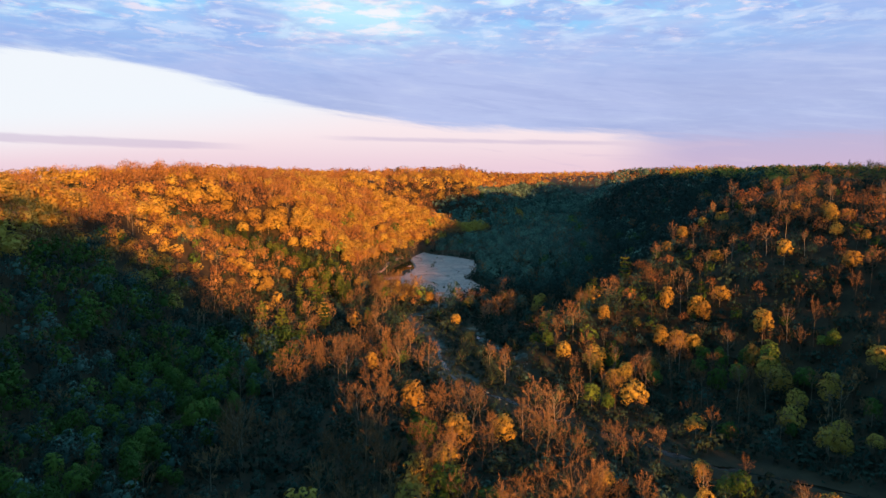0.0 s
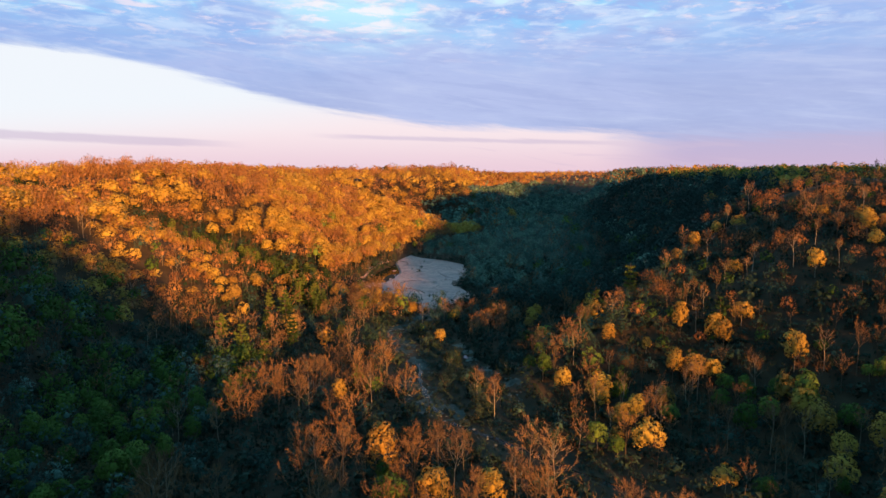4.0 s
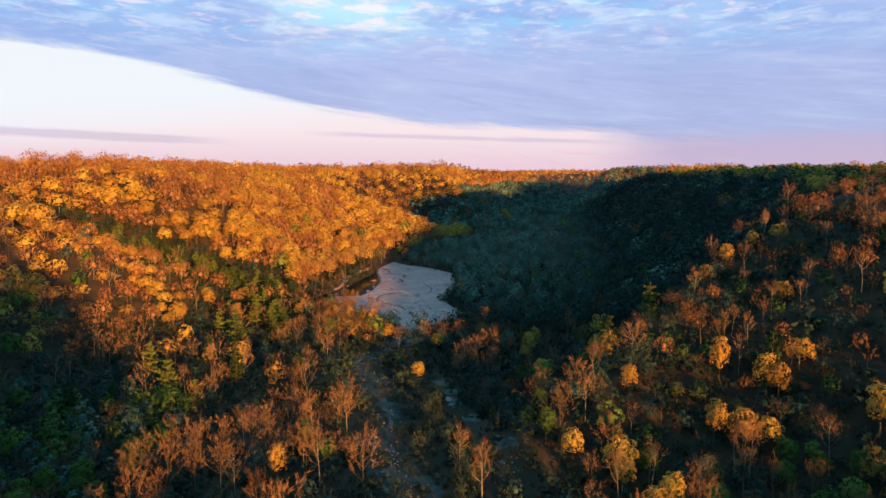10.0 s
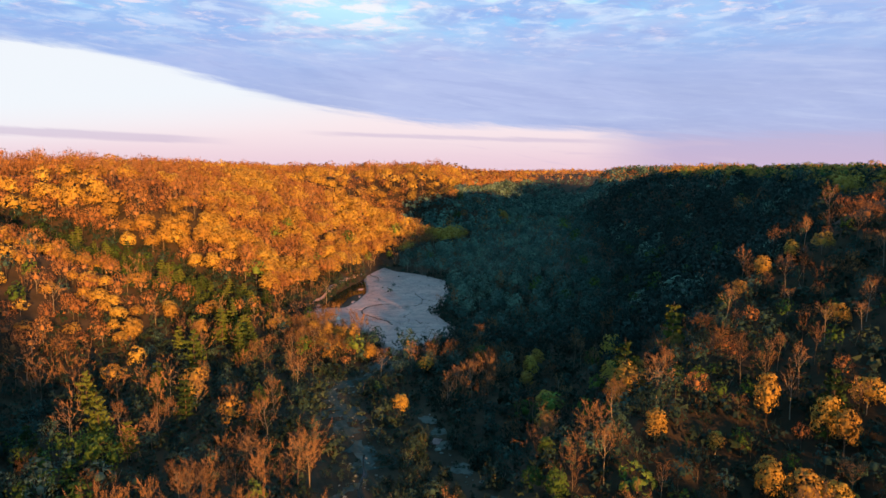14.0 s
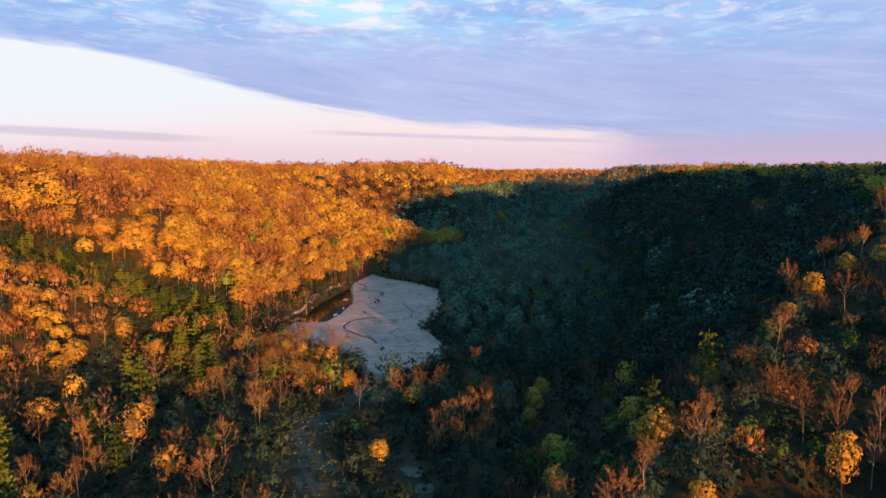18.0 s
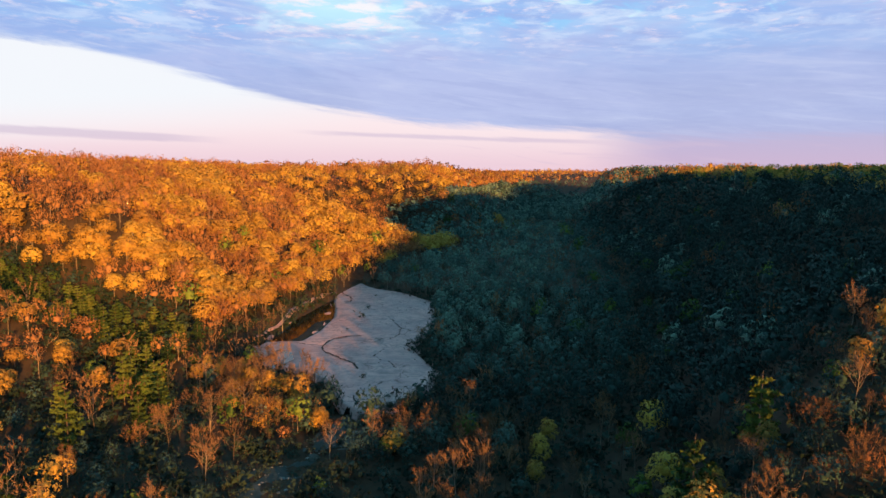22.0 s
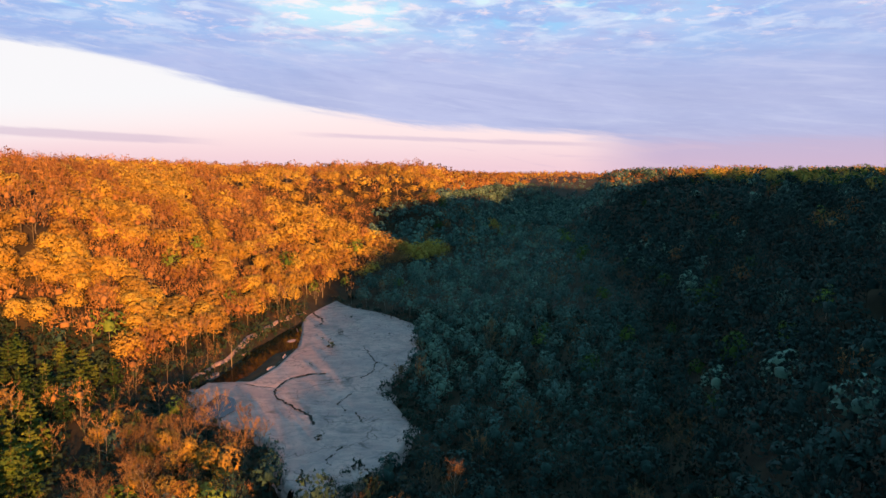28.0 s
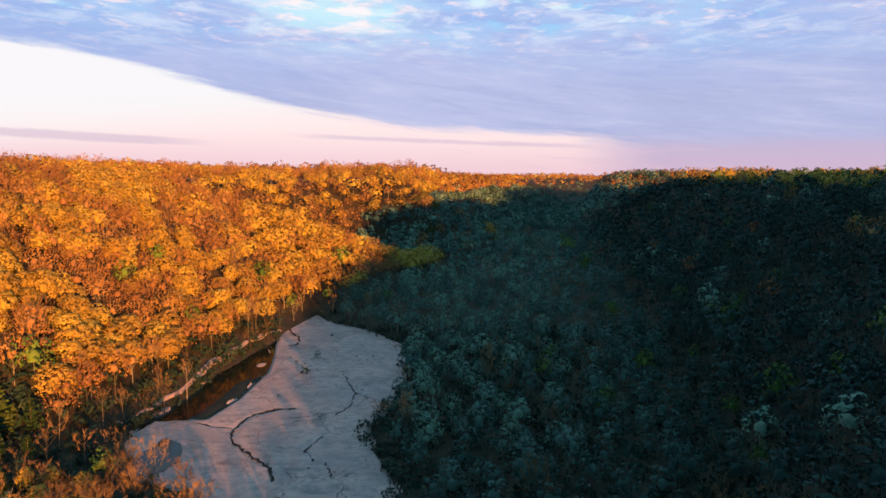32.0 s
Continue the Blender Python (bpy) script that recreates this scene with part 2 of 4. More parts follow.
def rock_material(name):
    m = bpy.data.materials.new(name)
    m.use_nodes = True
    t = m.node_tree
    add, math_, mix, step, noise_, join = nodes_of(t)
    tc = add("ShaderNodeTexCoord")
    vec = tc.outputs["Object"]
    big, mid, fine = noise_(vec, 0.07, 5, 0.6, 0.8), noise_(vec, 0.35, 6, 0.65, 0.5), noise_(vec, 2.2, 5, 0.7)
    c = mix(step(0.38, 0.62, big), (0.53, 0.35, 0.365), (0.68, 0.465, 0.47))
    c = mix(math_("MULTIPLY", step(0.46, 0.62, mid), 0.7), c, (0.38, 0.29, 0.31))
    c = mix(math_("MULTIPLY", step(0.55, 0.75, fine), 0.35), c, (0.22, 0.19, 0.19))
    c = mix(math_("MULTIPLY", step(0.60, 0.72, noise_(vec, 0.16, 6, 0.7, 1.0)), 0.6), c, (0.72, 0.54, 0.50))
    c = mix(math_("MULTIPLY", step(0.45, 0.62, noise_(vec, 0.035, 4, 0.6, 1.2)), 0.45), c, (0.42, 0.33, 0.37))
    bed_ = t.nodes.new("ShaderNodeMapping")
    bed_.inputs["Rotation"].default_value, bed_.inputs["Scale"].default_value = (0, 0, 0.35), (0.16, 0.38, 1)
    t.links.new(vec, bed_.inputs["Vector"])
    streaks = noise_(bed_.outputs[0], 1.0, 6, 0.68, 0.6)
    c = mix(math_("MULTIPLY", step(0.52, 0.70, streaks), 0.55), c, (0.76, 0.56, 0.54))
    c = mix(math_("MULTIPLY", step(0.48, 0.32, streaks), 0.50), c, (0.28, 0.225, 0.245))
    c = mix(math_("MULTIPLY", step(0.58, 0.66, noise_(vec, 0.9, 5, 0.75, 0.4)), 0.55), c, (0.20, 0.175, 0.18))
    c = mix(math_("MULTIPLY", step(0.57, 0.68, noise_(vec, 0.055, 5, 0.7, 1.5)), 0.6), c, (0.17, 0.18, 0.20))
    warp = t.nodes.new("ShaderNodeVectorMath")
    warp.operation = "MULTIPLY_ADD"
    tx = add("ShaderNodeTexNoise", Scale=0.22, Detail=4.0)
    t.links.new(vec, tx.inputs["Vector"])
    t.links.new(tx.outputs["Color"], warp.inputs[0])
    warp.inputs[1].default_value = (7, 7, 0)
    t.links.new(vec, warp.inputs[2])
    for scale_, wide_, deep_ in ((0.085, 0.018, 0.8), (0.24, 0.022, 0.45)):
        v = t.nodes.new("ShaderNodeTexVoronoi")
        v.feature = "DISTANCE_TO_EDGE"
        v.inputs["Scale"].default_value = scale_
        t.links.new(warp.outputs[0], v.inputs["Vector"])
        c = mix(math_("MULTIPLY", math_("MULTIPLY", step(wide_, 0.0, v.outputs["Distance"]), step(0.42, 0.58, noise_(vec, 0.09, 3))), deep_), c, (0.10, 0.08, 0.085))
    p = add("ShaderNodeBsdfPrincipled")
    t.links.new(c, p.inputs["Base Color"])
    p.inputs["Roughness"].default_value = 0.72
    b = add("ShaderNodeBump")
    b.inputs["Strength"].default_value, b.inputs["Distance"].default_value = 0.4, 0.05
    t.links.new(mid, b.inputs["Height"])
    t.links.new(b.outputs[0], p.inputs["Normal"])
    t.links.new(p.outputs[0], add("ShaderNodeOutputMaterial").inputs[0])
    return m


ROCK = rock_material("limestone_bed")
WET = material("wet_dark_rock", [(0.018, 0.02, 0.02), (0.035, 0.036, 0.036), (0.07, 0.066, 0.064)], rough=0.6, grain=0.5, spec=0.1)
WATER = bpy.data.materials.new("still_water")
WATER.use_nodes = True
_p = WATER.node_tree.nodes["Principled BSDF"]
_p.inputs["Base Color"].default_value = (0.012, 0.016, 0.014, 1)
_p.inputs["Roughness"].default_value = 0.06
_p.inputs["IOR"].default_value = 1.33
_p.inputs["Specular IOR Level"].default_value = 0.12

# ---------------------------------------------------------------- the lie of the land


def wob(x, y, size, seed):
    r = np.random.RandomState(seed)
    out = 0.0
    for _ in range(7):
        a, k, ph = r.uniform(0, 6.283), r.uniform(0.6, 1.6) * 6.283 / size, r.uniform(0, 6.283)
        out = out + np.sin((x * math.cos(a) + y * math.sin(a)) * k + ph)
    return out / 2.6


def smooth(t):
    t = np.clip(t, 0, 1)
    return t * t * (3 - 2 * t)


# ---------------------------------------------------------------- stream bed: clear of trees
SLAB = [(-35, 551), (-22, 528), (-5, 516), (12, 492), (14, 452), (11, 429), (5, 408), (10, 392), (15, 378), (11, 362), (2, 348), (-8, 342), (-14, 348), (-21, 368), (-32, 379), (-44, 384),
        (-56, 402), (-54, 416), (-40, 417), (-36, 432), (-34, 458), (-36, 473), (-40, 492), (-41, 512)]
POOL = [(-57, 414), (-53, 419), (-50, 440), (-50, 460), (-46, 478), (-41, 496), (-37, 492), (-36, 474), (-34, 458), (-36, 432), (-38, 416), (-46, 408)]
CREEK = [(-6, 350), (-15, 320), (-25, 306), (-20, 286), (-9, 258), (-9, 238), (-4, 222), (2, 206), (22, 188), (60, 152), (84, 140), (120, 110)]
TRACK = [(24, 216), (21, 230), (15, 248), (9, 268), (4, 284)]


def inside(x, y, poly):
    x, y = np.asarray(x, float), np.asarray(y, float)
    hit = np.zeros(x.shape, bool)
    for (x0, y0), (x1, y1) in zip(poly, poly[1:] + poly[:1]):
        cross = (y0 > y) != (y1 > y)
        hit ^= cross & (x < (x1 - x0) * (y - y0) / ((y1 - y0) or 1e-9) + x0)
    return hit


def off_line(x, y, line):
    x, y = np.asarray(x, float), np.asarray(y, float)
    best = np.full(x.shape, 1e9)
    for (x0, y0), (x1, y1) in zip(line, line[1:]):
        ux, uy = x1 - x0, y1 - y0
        t = np.clip(((x - x0) * ux + (y - y0) * uy) / (ux * ux + uy * uy), 0, 1)
        best = np.minimum(best, np.hypot(x - x0 - t * ux, y - y0 - t * uy))
    return best


SPINE = [(-28, 530), (-16, 480), (-12, 430), (-14, 390), (-3, 358)]
POOL_LINE = [(-53, 416), (-46, 455), (-41, 492)]
# valleys: x, y, floor height, half width of the floor, run of the left slope, run of the right slope
# MAIN's first four nodes are out of view, opened along the sun's bearing
MAIN = [(460, -660, -6, 45, 60, 120), (330, -400, -6, 45, 60, 100), (200, -140, -6, 45, 60, 100), (112, 40, -5, 42, 65, 80), (55, 150, -4, 42, 90, 100), (-8, 220, -3, 47, 100, 118),
        (-6, 320, -1, 48, 110, 118), (22, 430, 0, 68, 106, 112), (45, 540, 1, 66, 112, 120), (80, 640, 2, 48, 115, 130),
        (110, 760, 3, 42, 85, 100), (135, 950, 3, 30, 90, 75), (230, 1300, 0, 26, 120, 60), (470, 1700, 4, 30, 150, 70), (980, 2300, 22, 50, 200, 200), (2200, 3000, 30, 50, 250, 250)]
HOLLOW = [(-15, 70, -4, 55, 85, 85), (-45, 180, -3, 58, 105, 95), (-58, 280, -2, 50, 115, 100), (-66, 335, 0, 22, 115, 85),
          (-80, 388, 5, 6, 78, 56), (-150, 406, 22, 3, 80, 52), (-250, 434, 44, 2, 80, 48), (-300, 452, 56, 2, 70, 44)]
GULLY = [(85, 680, 2, 30, 80, 80), (-40, 696, 7, 22, 90, 90), (-150, 676, 26, 10, 90, 90), (-300, 640, 50, 2, 60, 60)]
GULLY_R = [(60, 376, 0, 12, 45, 50), (125, 384, 16, 8, 46, 46), (185, 390, 36, 4, 40, 40)]
SPUR = [(40, 234), (60, 251), (80, 272), (103, 296), (145, 316)]
SIDE = [(100, 760, 4, 20, 60, 60), (230, 900, 40, 4, 60, 60), (330, 1010, 50, 4, 60, 60)]


def ground(x, y):
    x, y = np.asarray(x, float), np.asarray(y, float)
    top = 50 + 10 * smooth((-90 - x) / 120) * smooth((1500 - y) / 600) + 2.2 * wob(x, y, 260, 3) + 4 * wob(x, y, 900, 5) * smooth((y - 900) / 500)
    top = top + (4 - 3.5 * smooth((y - 500) / 120)) * smooth((-110 - x) / 110) * smooth((1150 - y) / 300) * smooth((y - 250) / 150)
    top = top + 9 * smooth((x - 215) / 130) * smooth((y - 380) / 120) * smooth((1700 - y) / 500)
    # the red hill that closes the valley, and the knoll at the head of the near spur
    top = top + 13 * np.exp(-((x + 20) ** 2 / 190 ** 2 + (y - 880) ** 2 / 120 ** 2))
    top = top + 15 * np.exp(-((x - 186) ** 2 + (y - 316) ** 2) / 34 ** 2)
    # added ridge out of view to the right, raised to shade the far hill
    top = top + (57 + 0.15 * np.clip(x - 255, -20, 160)) * np.exp(-(off_line(x, y, [(255, 225), (310, 252), (400, 300), (465, 333)]) / 36) ** 2)
    top = top + 1.5 * np.exp(-off_line(x, y, [(235, 800), (270, 1000), (360, 1250)]) ** 2 / 60 ** 2)
    top = top - 12 * np.exp(-((x + 205) ** 2 / 80 ** 2 + (y - 345) ** 2 / 55 ** 2))
    # added hill behind the start, out of view, to shade the left slope
    top = top + 54 * np.exp(-((x - 10) ** 2 / 70 ** 2 + (y + 125) ** 2 / 60 ** 2))
    # added swell, mostly left of view, to shade that slope further
    top = top + 12 * np.exp(-((x + 200) ** 2 + (y - 120) ** 2) / 85 ** 2)
    h = top + 0.0
    for line in (MAIN, HOLLOW, GULLY, GULLY_R, SIDE):
        for a, b in zip(line, line[1:]):
            ux, uy = b[0] - a[0], b[1] - a[1]
            ll = ux * ux + uy * uy
            t = np.clip(((x - a[0]) * ux + (y - a[1]) * uy) / ll, 0, 1)
            qx, qy = x - a[0] - t * ux, y - a[1] - t * uy
            d = np.hypot(qx, qy)
            side = smooth((ux * qy - uy * qx) / math.sqrt(ll) / 30 + 0.5)
            z = a[2] + t * (b[2] - a[2])
            w = a[3] + t * (b[3] - a[3])
            run = side * (a[4] + t * (b[4] - a[4])) + (1 - side) * (a[5] + t * (b[5] - a[5]))
            h = np.minimum(h, z + np.maximum(top - z, 1) * smooth((d - w) / run))
    # the toe of the spur that runs down from the knoll to the creek
    h = h + np.interp(x, [38, 62, 100, 145], [12, 14, 9, 7]) * np.exp(-(off_line(x, y, SPUR) / 17) ** 2)
    h = h + 0.5 * wob(x, y, 45, 8) * smooth((h - 2) / 8)
    # unseen ridge added across the valley behind the start, shading the right slope's foot
    across, along = 0.891 * x + 0.454 * y, 0.454 * x - 0.891 * y
    h = np.maximum(h, 48.5 * smooth((across - 112) / 35) * smooth((300 - across) / 40) * np.exp(-((along - 105) / 32) ** 2) - 9)
    # the worn bed of the river
    h = h - 1.7 * smooth((27 - off_line(x, y, SPINE)) / 14) - 2.2 * smooth((9 - off_line(x, y, POOL_LINE)) / 6)
    return h


def z_at(x, y):
    return float(ground(np.array([x]), np.array([y]))[0])


def mesh_from(name, V, F, mats, index=None, tone=None, flat=True, normals=None):
    V, F = np.asarray(V, np.float32), np.asarray(F, np.int32)
    me = bpy.data.meshes.new(name)
    me.vertices.add(len(V))
    me.vertices.foreach_set("co", V.ravel())
    me.loops.add(F.size)
    me.loops.foreach_set("vertex_index", F.ravel())
    me.polygons.add(len(F))
    me.polygons.foreach_set("loop_start", np.arange(0, F.size, F.shape[1], dtype=np.int32))
    me.polygons.foreach_set("loop_total", np.full(len(F), F.shape[1], np.int32))
    for m in mats:
        me.materials.append(m)
    if index is not None:
        me.polygons.foreach_set("material_index", np.asarray(index, np.int32))
    me.polygons.foreach_set("use_smooth", np.full(len(F), not flat or normals is not None))
    if normals is not None:
        me.attributes.new("custom_normal", "FLOAT_VECTOR", "POINT").data.foreach_set("vector", np.asarray(normals, np.float32).ravel())
    if tone is not None:
        me.attributes.new("tone", "FLOAT", "POINT").data.foreach_set("value", np.asarray(tone, np.float32))
    me.update(calc_edges=True)
    me.validate()
    return me


def sheet(name, xs, ys, zf, mat, keep=None):
    X, Y = np.meshgrid(xs, ys)
    V = np.stack([X.ravel(), Y.ravel(), zf(X.ravel(), Y.ravel())], 1)
    n = len(xs)
    i = (np.arange(len(ys) - 1)[:, None] * n + np.arange(n - 1)[None, :]).ravel()
    F = np.stack([i, i + 1, i + n + 1, i + n], 1)
    if keep is not None:
        F = F[keep(V[F].mean(1))]
        used, inv = np.unique(F, return_inverse=True)
        V, F = V[used], inv.reshape(F.shape)
    return new(name, mesh_from(name, V, F, [mat], flat=False))


def graded(lo, hi, a, b, fine, grow=1.18):
    mid = list(np.arange(a, b + fine, fine))
    s, v = fine, mid[-1]
    while v < hi:
        s *= grow
        v += s
        mid.append(min(v, hi))
    s, v = fine, mid[0]
    while v > lo:
        s *= grow
        v -= s
        mid.insert(0, max(v, lo))
    return np.array(mid)


land = sheet("ground", graded(-4600, 4600, -330, 330, 5.0), graded(-1500, 4900, -150, 900, 5.0), ground, LITTER)
tagged(land, "wooded valley floor and hillsides covered in brown leaf litter", "ground", kind="structure")

# ---------------------------------------------------------------- plants: templates


class Geo:
    """Vertices, triangles and, for leaf masses, the rounded normals of the clump that each leaf belongs to."""

    def __init__(self):
        self.v, self.f, self.m, self.q, self.n = [], [], [], [], 0

    def add(self, v, f, mat=0, q=None):
        v, f = np.asarray(v, float), np.asarray(f, int)
        self.v.append(v)
        self.f.append(f + self.n)
        self.m.append(np.full(len(f), mat))
        if q is None:
            t = v[f]
            fn = np.cross(t[:, 1] - t[:, 0], t[:, 2] - t[:, 0])
            q = np.zeros_like(v)
            for k in range(3):
                np.add.at(q, f[:, k], fn)
        self.q.append(unit(np.asarray(q, float)))
        self.n += len(v)

    def arrays(self):
        return np.concatenate(self.v), np.concatenate(self.f), np.concatenate(self.m)

    def normals(self):
        return np.concatenate(self.q)


def tube(g, pts, radii, n, mat=0):
    pts = np.asarray(pts, float)
    rings = []
    for i, p in enumerate(pts):
        d = pts[min(i + 1, len(pts) - 1)] - pts[max(i - 1, 0)]
        d = d / (np.linalg.norm(d) + 1e-9)
        a = np.cross(d, [0.31, 0.95, 0.05])
        a /= np.linalg.norm(a) + 1e-9
        b = np.cross(d, a)
        ang = np.arange(n) * 6.2832 / n
        rings.append(p + radii[i] * (np.cos(ang)[:, None] * a + np.sin(ang)[:, None] * b))
    f = []
    for i in range(len(pts) - 1):
        for k in range(n):
            q, r = i * n + k, i * n + (k + 1) % n
            f += [(q, r, r + n), (q, r + n, q + n)]
    g.add(np.concatenate(rings), f, mat)


def unit(v):
    return v / (np.linalg.norm(v, axis=-1, keepdims=True) + 1e-9)


def slivers(g, base, way, width, rs, mat=0):
    """Twigs: thin tapering blades from base along way."""
    side = unit(np.cross(way, rs.normal(size=way.shape))) * np.asarray(width)[:, None] / 2
    k = len(base)
    v = np.stack([base - side, base + side, base + way], 1).reshape(-1, 3)
    g.add(v, np.arange(3 * k).reshape(-1, 3), mat)


def leaves(g, centre, normal, size, rs, mat=0, swell=None):
    """Small leaf sprays: triangles of uneven shape round the given places."""
    k = len(centre)
    a = unit(np.cross(normal, rs.normal(size=normal.shape)))
    b = np.cross(unit(normal), a)
    v = []
    for i in range(3):
        ang = 2.0944 * i + rs.uniform(-0.5, 0.5, k)
        r = size * rs.uniform(0.6, 1.25, k)
        v.append(centre + (np.cos(ang) * r)[:, None] * a + (np.sin(ang) * r)[:, None] * b)
    g.add(np.stack(v, 1).reshape(-1, 3), np.arange(3 * k).reshape(-1, 3), mat, None if swell is None else np.repeat(swell, 3, 0))


def dome(k, rs, low=-0.35):
    """Even directions over the upper part of a ball."""
    z = low + (1 - low) * (np.arange(k) + rs.uniform(0.2, 0.8, k)) / k
    a = np.arange(k) * 2.39996 + rs.uniform(0, 6.28) + rs.uniform(-0.25, 0.25, k)
    r = np.sqrt(np.maximum(0, 1 - z * z))
    return np.stack([r * np.cos(a), r * np.sin(a), z], 1)


def fan(k, rs, H, wide, fk=0.26):
    """Ways from the fork of a vase-shaped tree up to its crown."""
    th = np.radians(wide) * np.sqrt(rs.uniform(0.0, 1, k))
    a = rs.uniform(0, 6.283, k)
    lump = 1 + 0.13 * np.sin(3 * a + rs.uniform(0, 6)) + 0.09 * np.sin(5 * a + 4 * th + rs.uniform(0, 6))
    L = H * (1 - fk) * (1.0 - 0.30 * (th / np.radians(50)) ** 2) * lump
    return np.stack([np.sin(th) * np.cos(a), np.sin(th) * np.sin(a), np.cos(th)], 1) * L[:, None]


def bare(seed, H=14.0, count=540, width=0.075, length=1.35, limbs=13, subs=3, n=5, wide=42, fk=0.26):
    """A leafless hardwood: a leaning trunk that runs up into its crown, rising limbs that fork, and fine twigs along them."""
    rs = np.random.RandomState(seed)
    g, c = Geo(), Geo()
    r0 = 0.013 * H
    lean = rs.normal(0, 0.035 * H, 2)
    spine = np.array([(0, 0, -0.8), (0.3 * lean[0], 0.3 * lean[1], 0.3 * H), (0.7 * lean[0] + rs.normal(0, 0.02 * H), 0.7 * lean[1] + rs.normal(0, 0.02 * H), 0.6 * H), (lean[0], lean[1], 0.93 * H)])
    tube(g, spine, [r0, r0 * 0.75, r0 * 0.45, r0 * 0.08], n)
    ends, ways = [], []
    reach = H * 0.36 * math.tan(radians(wide))
    for i in range(limbs):
        t = fk + (0.86 - fk) * (i + rs.uniform(0, 0.9)) / limbs
        p = np.array([np.interp(t * H, spine[:, 2], spine[:, k]) for k in (0, 1)] + [t * H])
        a = i * 2.4 + rs.uniform(-0.5, 0.5)
        # longest limbs low in the crown, all bending upwards
        out = reach * (1.05 - 0.85 * ((t - fk) / (1 - fk)) ** 1.4) * rs.uniform(0.6, 1.15)
        rise = min(out * rs.uniform(0.7, 1.5) + 0.10 * H, (1.0 - t) * H + 0.03 * H)
        mid = p + np.array([math.cos(a) * out * 0.62, math.sin(a) * out * 0.62, rise * 0.42])
        end = p + np.array([math.cos(a) * out, math.sin(a) * out, rise])
        tube(g, [p, mid, end], [r0 * 0.32, r0 * 0.2, r0 * 0.05], 3)
        for u in (0.5, 0.75, 1.0):
            ends.append(p + (mid - p) * 2 * u if u <= 0.5 else mid + (end - mid) * (2 * u - 1))
            ways.append(unit(end - mid))
        for j in range(subs):
            u = rs.uniform(0.35, 0.95)
            q = p + (mid - p) * u * 2 if u < 0.5 else mid + (end - mid) * (2 * u - 1)
            v = unit(unit(end - p) + rs.normal(0, 0.55, 3) + np.array([0, 0, 0.25])) * (0.25 * math.hypot(out, rise) + 0.05 * H) * rs.uniform(0.7, 1.3)
            tube(g, [q, q + v], [r0 * 0.17, r0 * 0.04], 3)
            for u in (0.5, 0.8, 1.0):
                ends.append(q + v * u)
                ways.append(unit(v))
    ends.append(spine[-1])
    ways.append(np.array([0, 0, 1.0]))
    ends, ways = np.array(ends), np.array(ways)
    pick = rs.randint(0, len(ends), count)
    way = unit(ways[pick] + rs.normal(0, 0.5, (count, 3)) + np.array([0, 0, 0.2])) * (length * rs.uniform(0.5, 1.3, count))[:, None]
    slivers(c, ends[pick] + rs.normal(0, 0.012 * H, (count, 3)) - way * 0.25, way, width * rs.uniform(0.6, 1.4, count), rs)
    return g, c


BALL_V = unit(np.array([(0, 0, 1), (0.9, 0, 0.45), (0.28, 0.85, 0.45), (-0.72, 0.53, 0.45), (-0.72, -0.53, 0.45), (0.28, -0.85, 0.45),
                        (0.72, 0.53, -0.45), (-0.28, 0.85, -0.45), (-0.9, 0, -0.45), (-0.28, -0.85, -0.45), (0.72, -0.53, -0.45)]))
BALL_F = [(0, 1, 2), (0, 2, 3), (0, 3, 4), (0, 4, 5), (0, 5, 1), (1, 6, 2), (2, 7, 3), (3, 8, 4), (4, 9, 5), (5, 10, 1), (6, 7, 2), (7, 8, 3), (8, 9, 4), (9, 10, 5), (10, 6, 1)]


def clumped(c, rs, mid, axes, clumps, per, size, r, jag=0.3, low=-0.5):
    """Leaf sprays over many clumps that bulge out of an uneven crown."""
    for d0 in dome(clumps, rs, low):
        p = mid + d0 * axes * rs.uniform(0.58, 0.86)
        rr = r * rs.uniform(0.75, 1.25)
        d = unit(rs.normal(size=(per, 3)) + d0 * 0.9 + np.array([0, 0, 0.3]))
        pos = p + d * rr * rs.uniform(0.82, 1.08, (per, 1)) * np.array([1.1, 1.1, 0.85])
        swell = unit(d + 0.45 * d0 + rs.normal(0, 0.12, (per, 3)))
        leaves(c, pos, unit(d + rs.normal(0, jag, (per, 3))), size * rs.uniform(0.75, 1.25), rs, 0, swell)


def leafy(seed, H=13.0, R=3.9, clumps=26, per=34, size=0.36, limbs=6, n=5, spread=1.0, mid_=0.66, tall_=0.33):
    rs = np.random.RandomState(seed)
    g, c = Geo(), Geo()
    r0 = 0.014 * H
    tube(g, [(0, 0, -0.8), (0, 0, 0.3 * H), (rs.normal(0, 0.02 * H), rs.normal(0, 0.02 * H), 0.8 * H)], [r0, r0 * 0.8, r0 * 0.2], n)
    for w in fan(limbs, rs, H, 48) if limbs else ():
        p = np.array([0, 0, rs.uniform(0.22, 0.4) * H])
        tube(g, [p, p + w * 0.4 + rs.normal(0, 0.02 * H, 3), p + w * 0.7], [r0 * 0.45, r0 * 0.25, r0 * 0.08], 3)
    axes = np.array([R * spread, R * spread * rs.uniform(0.8, 1.1), tall_ * H])
    mid = np.array([rs.normal(0, 0.08 * R), rs.normal(0, 0.08 * R), mid_ * H])
    c.add(BALL_V * axes * 0.36 * rs.uniform(0.8, 1.2, (len(BALL_V), 1)) + mid, BALL_F)
    clumped(c, rs, mid, axes, clumps, per, size, 0.36 * R, 0.24)
    return g, c


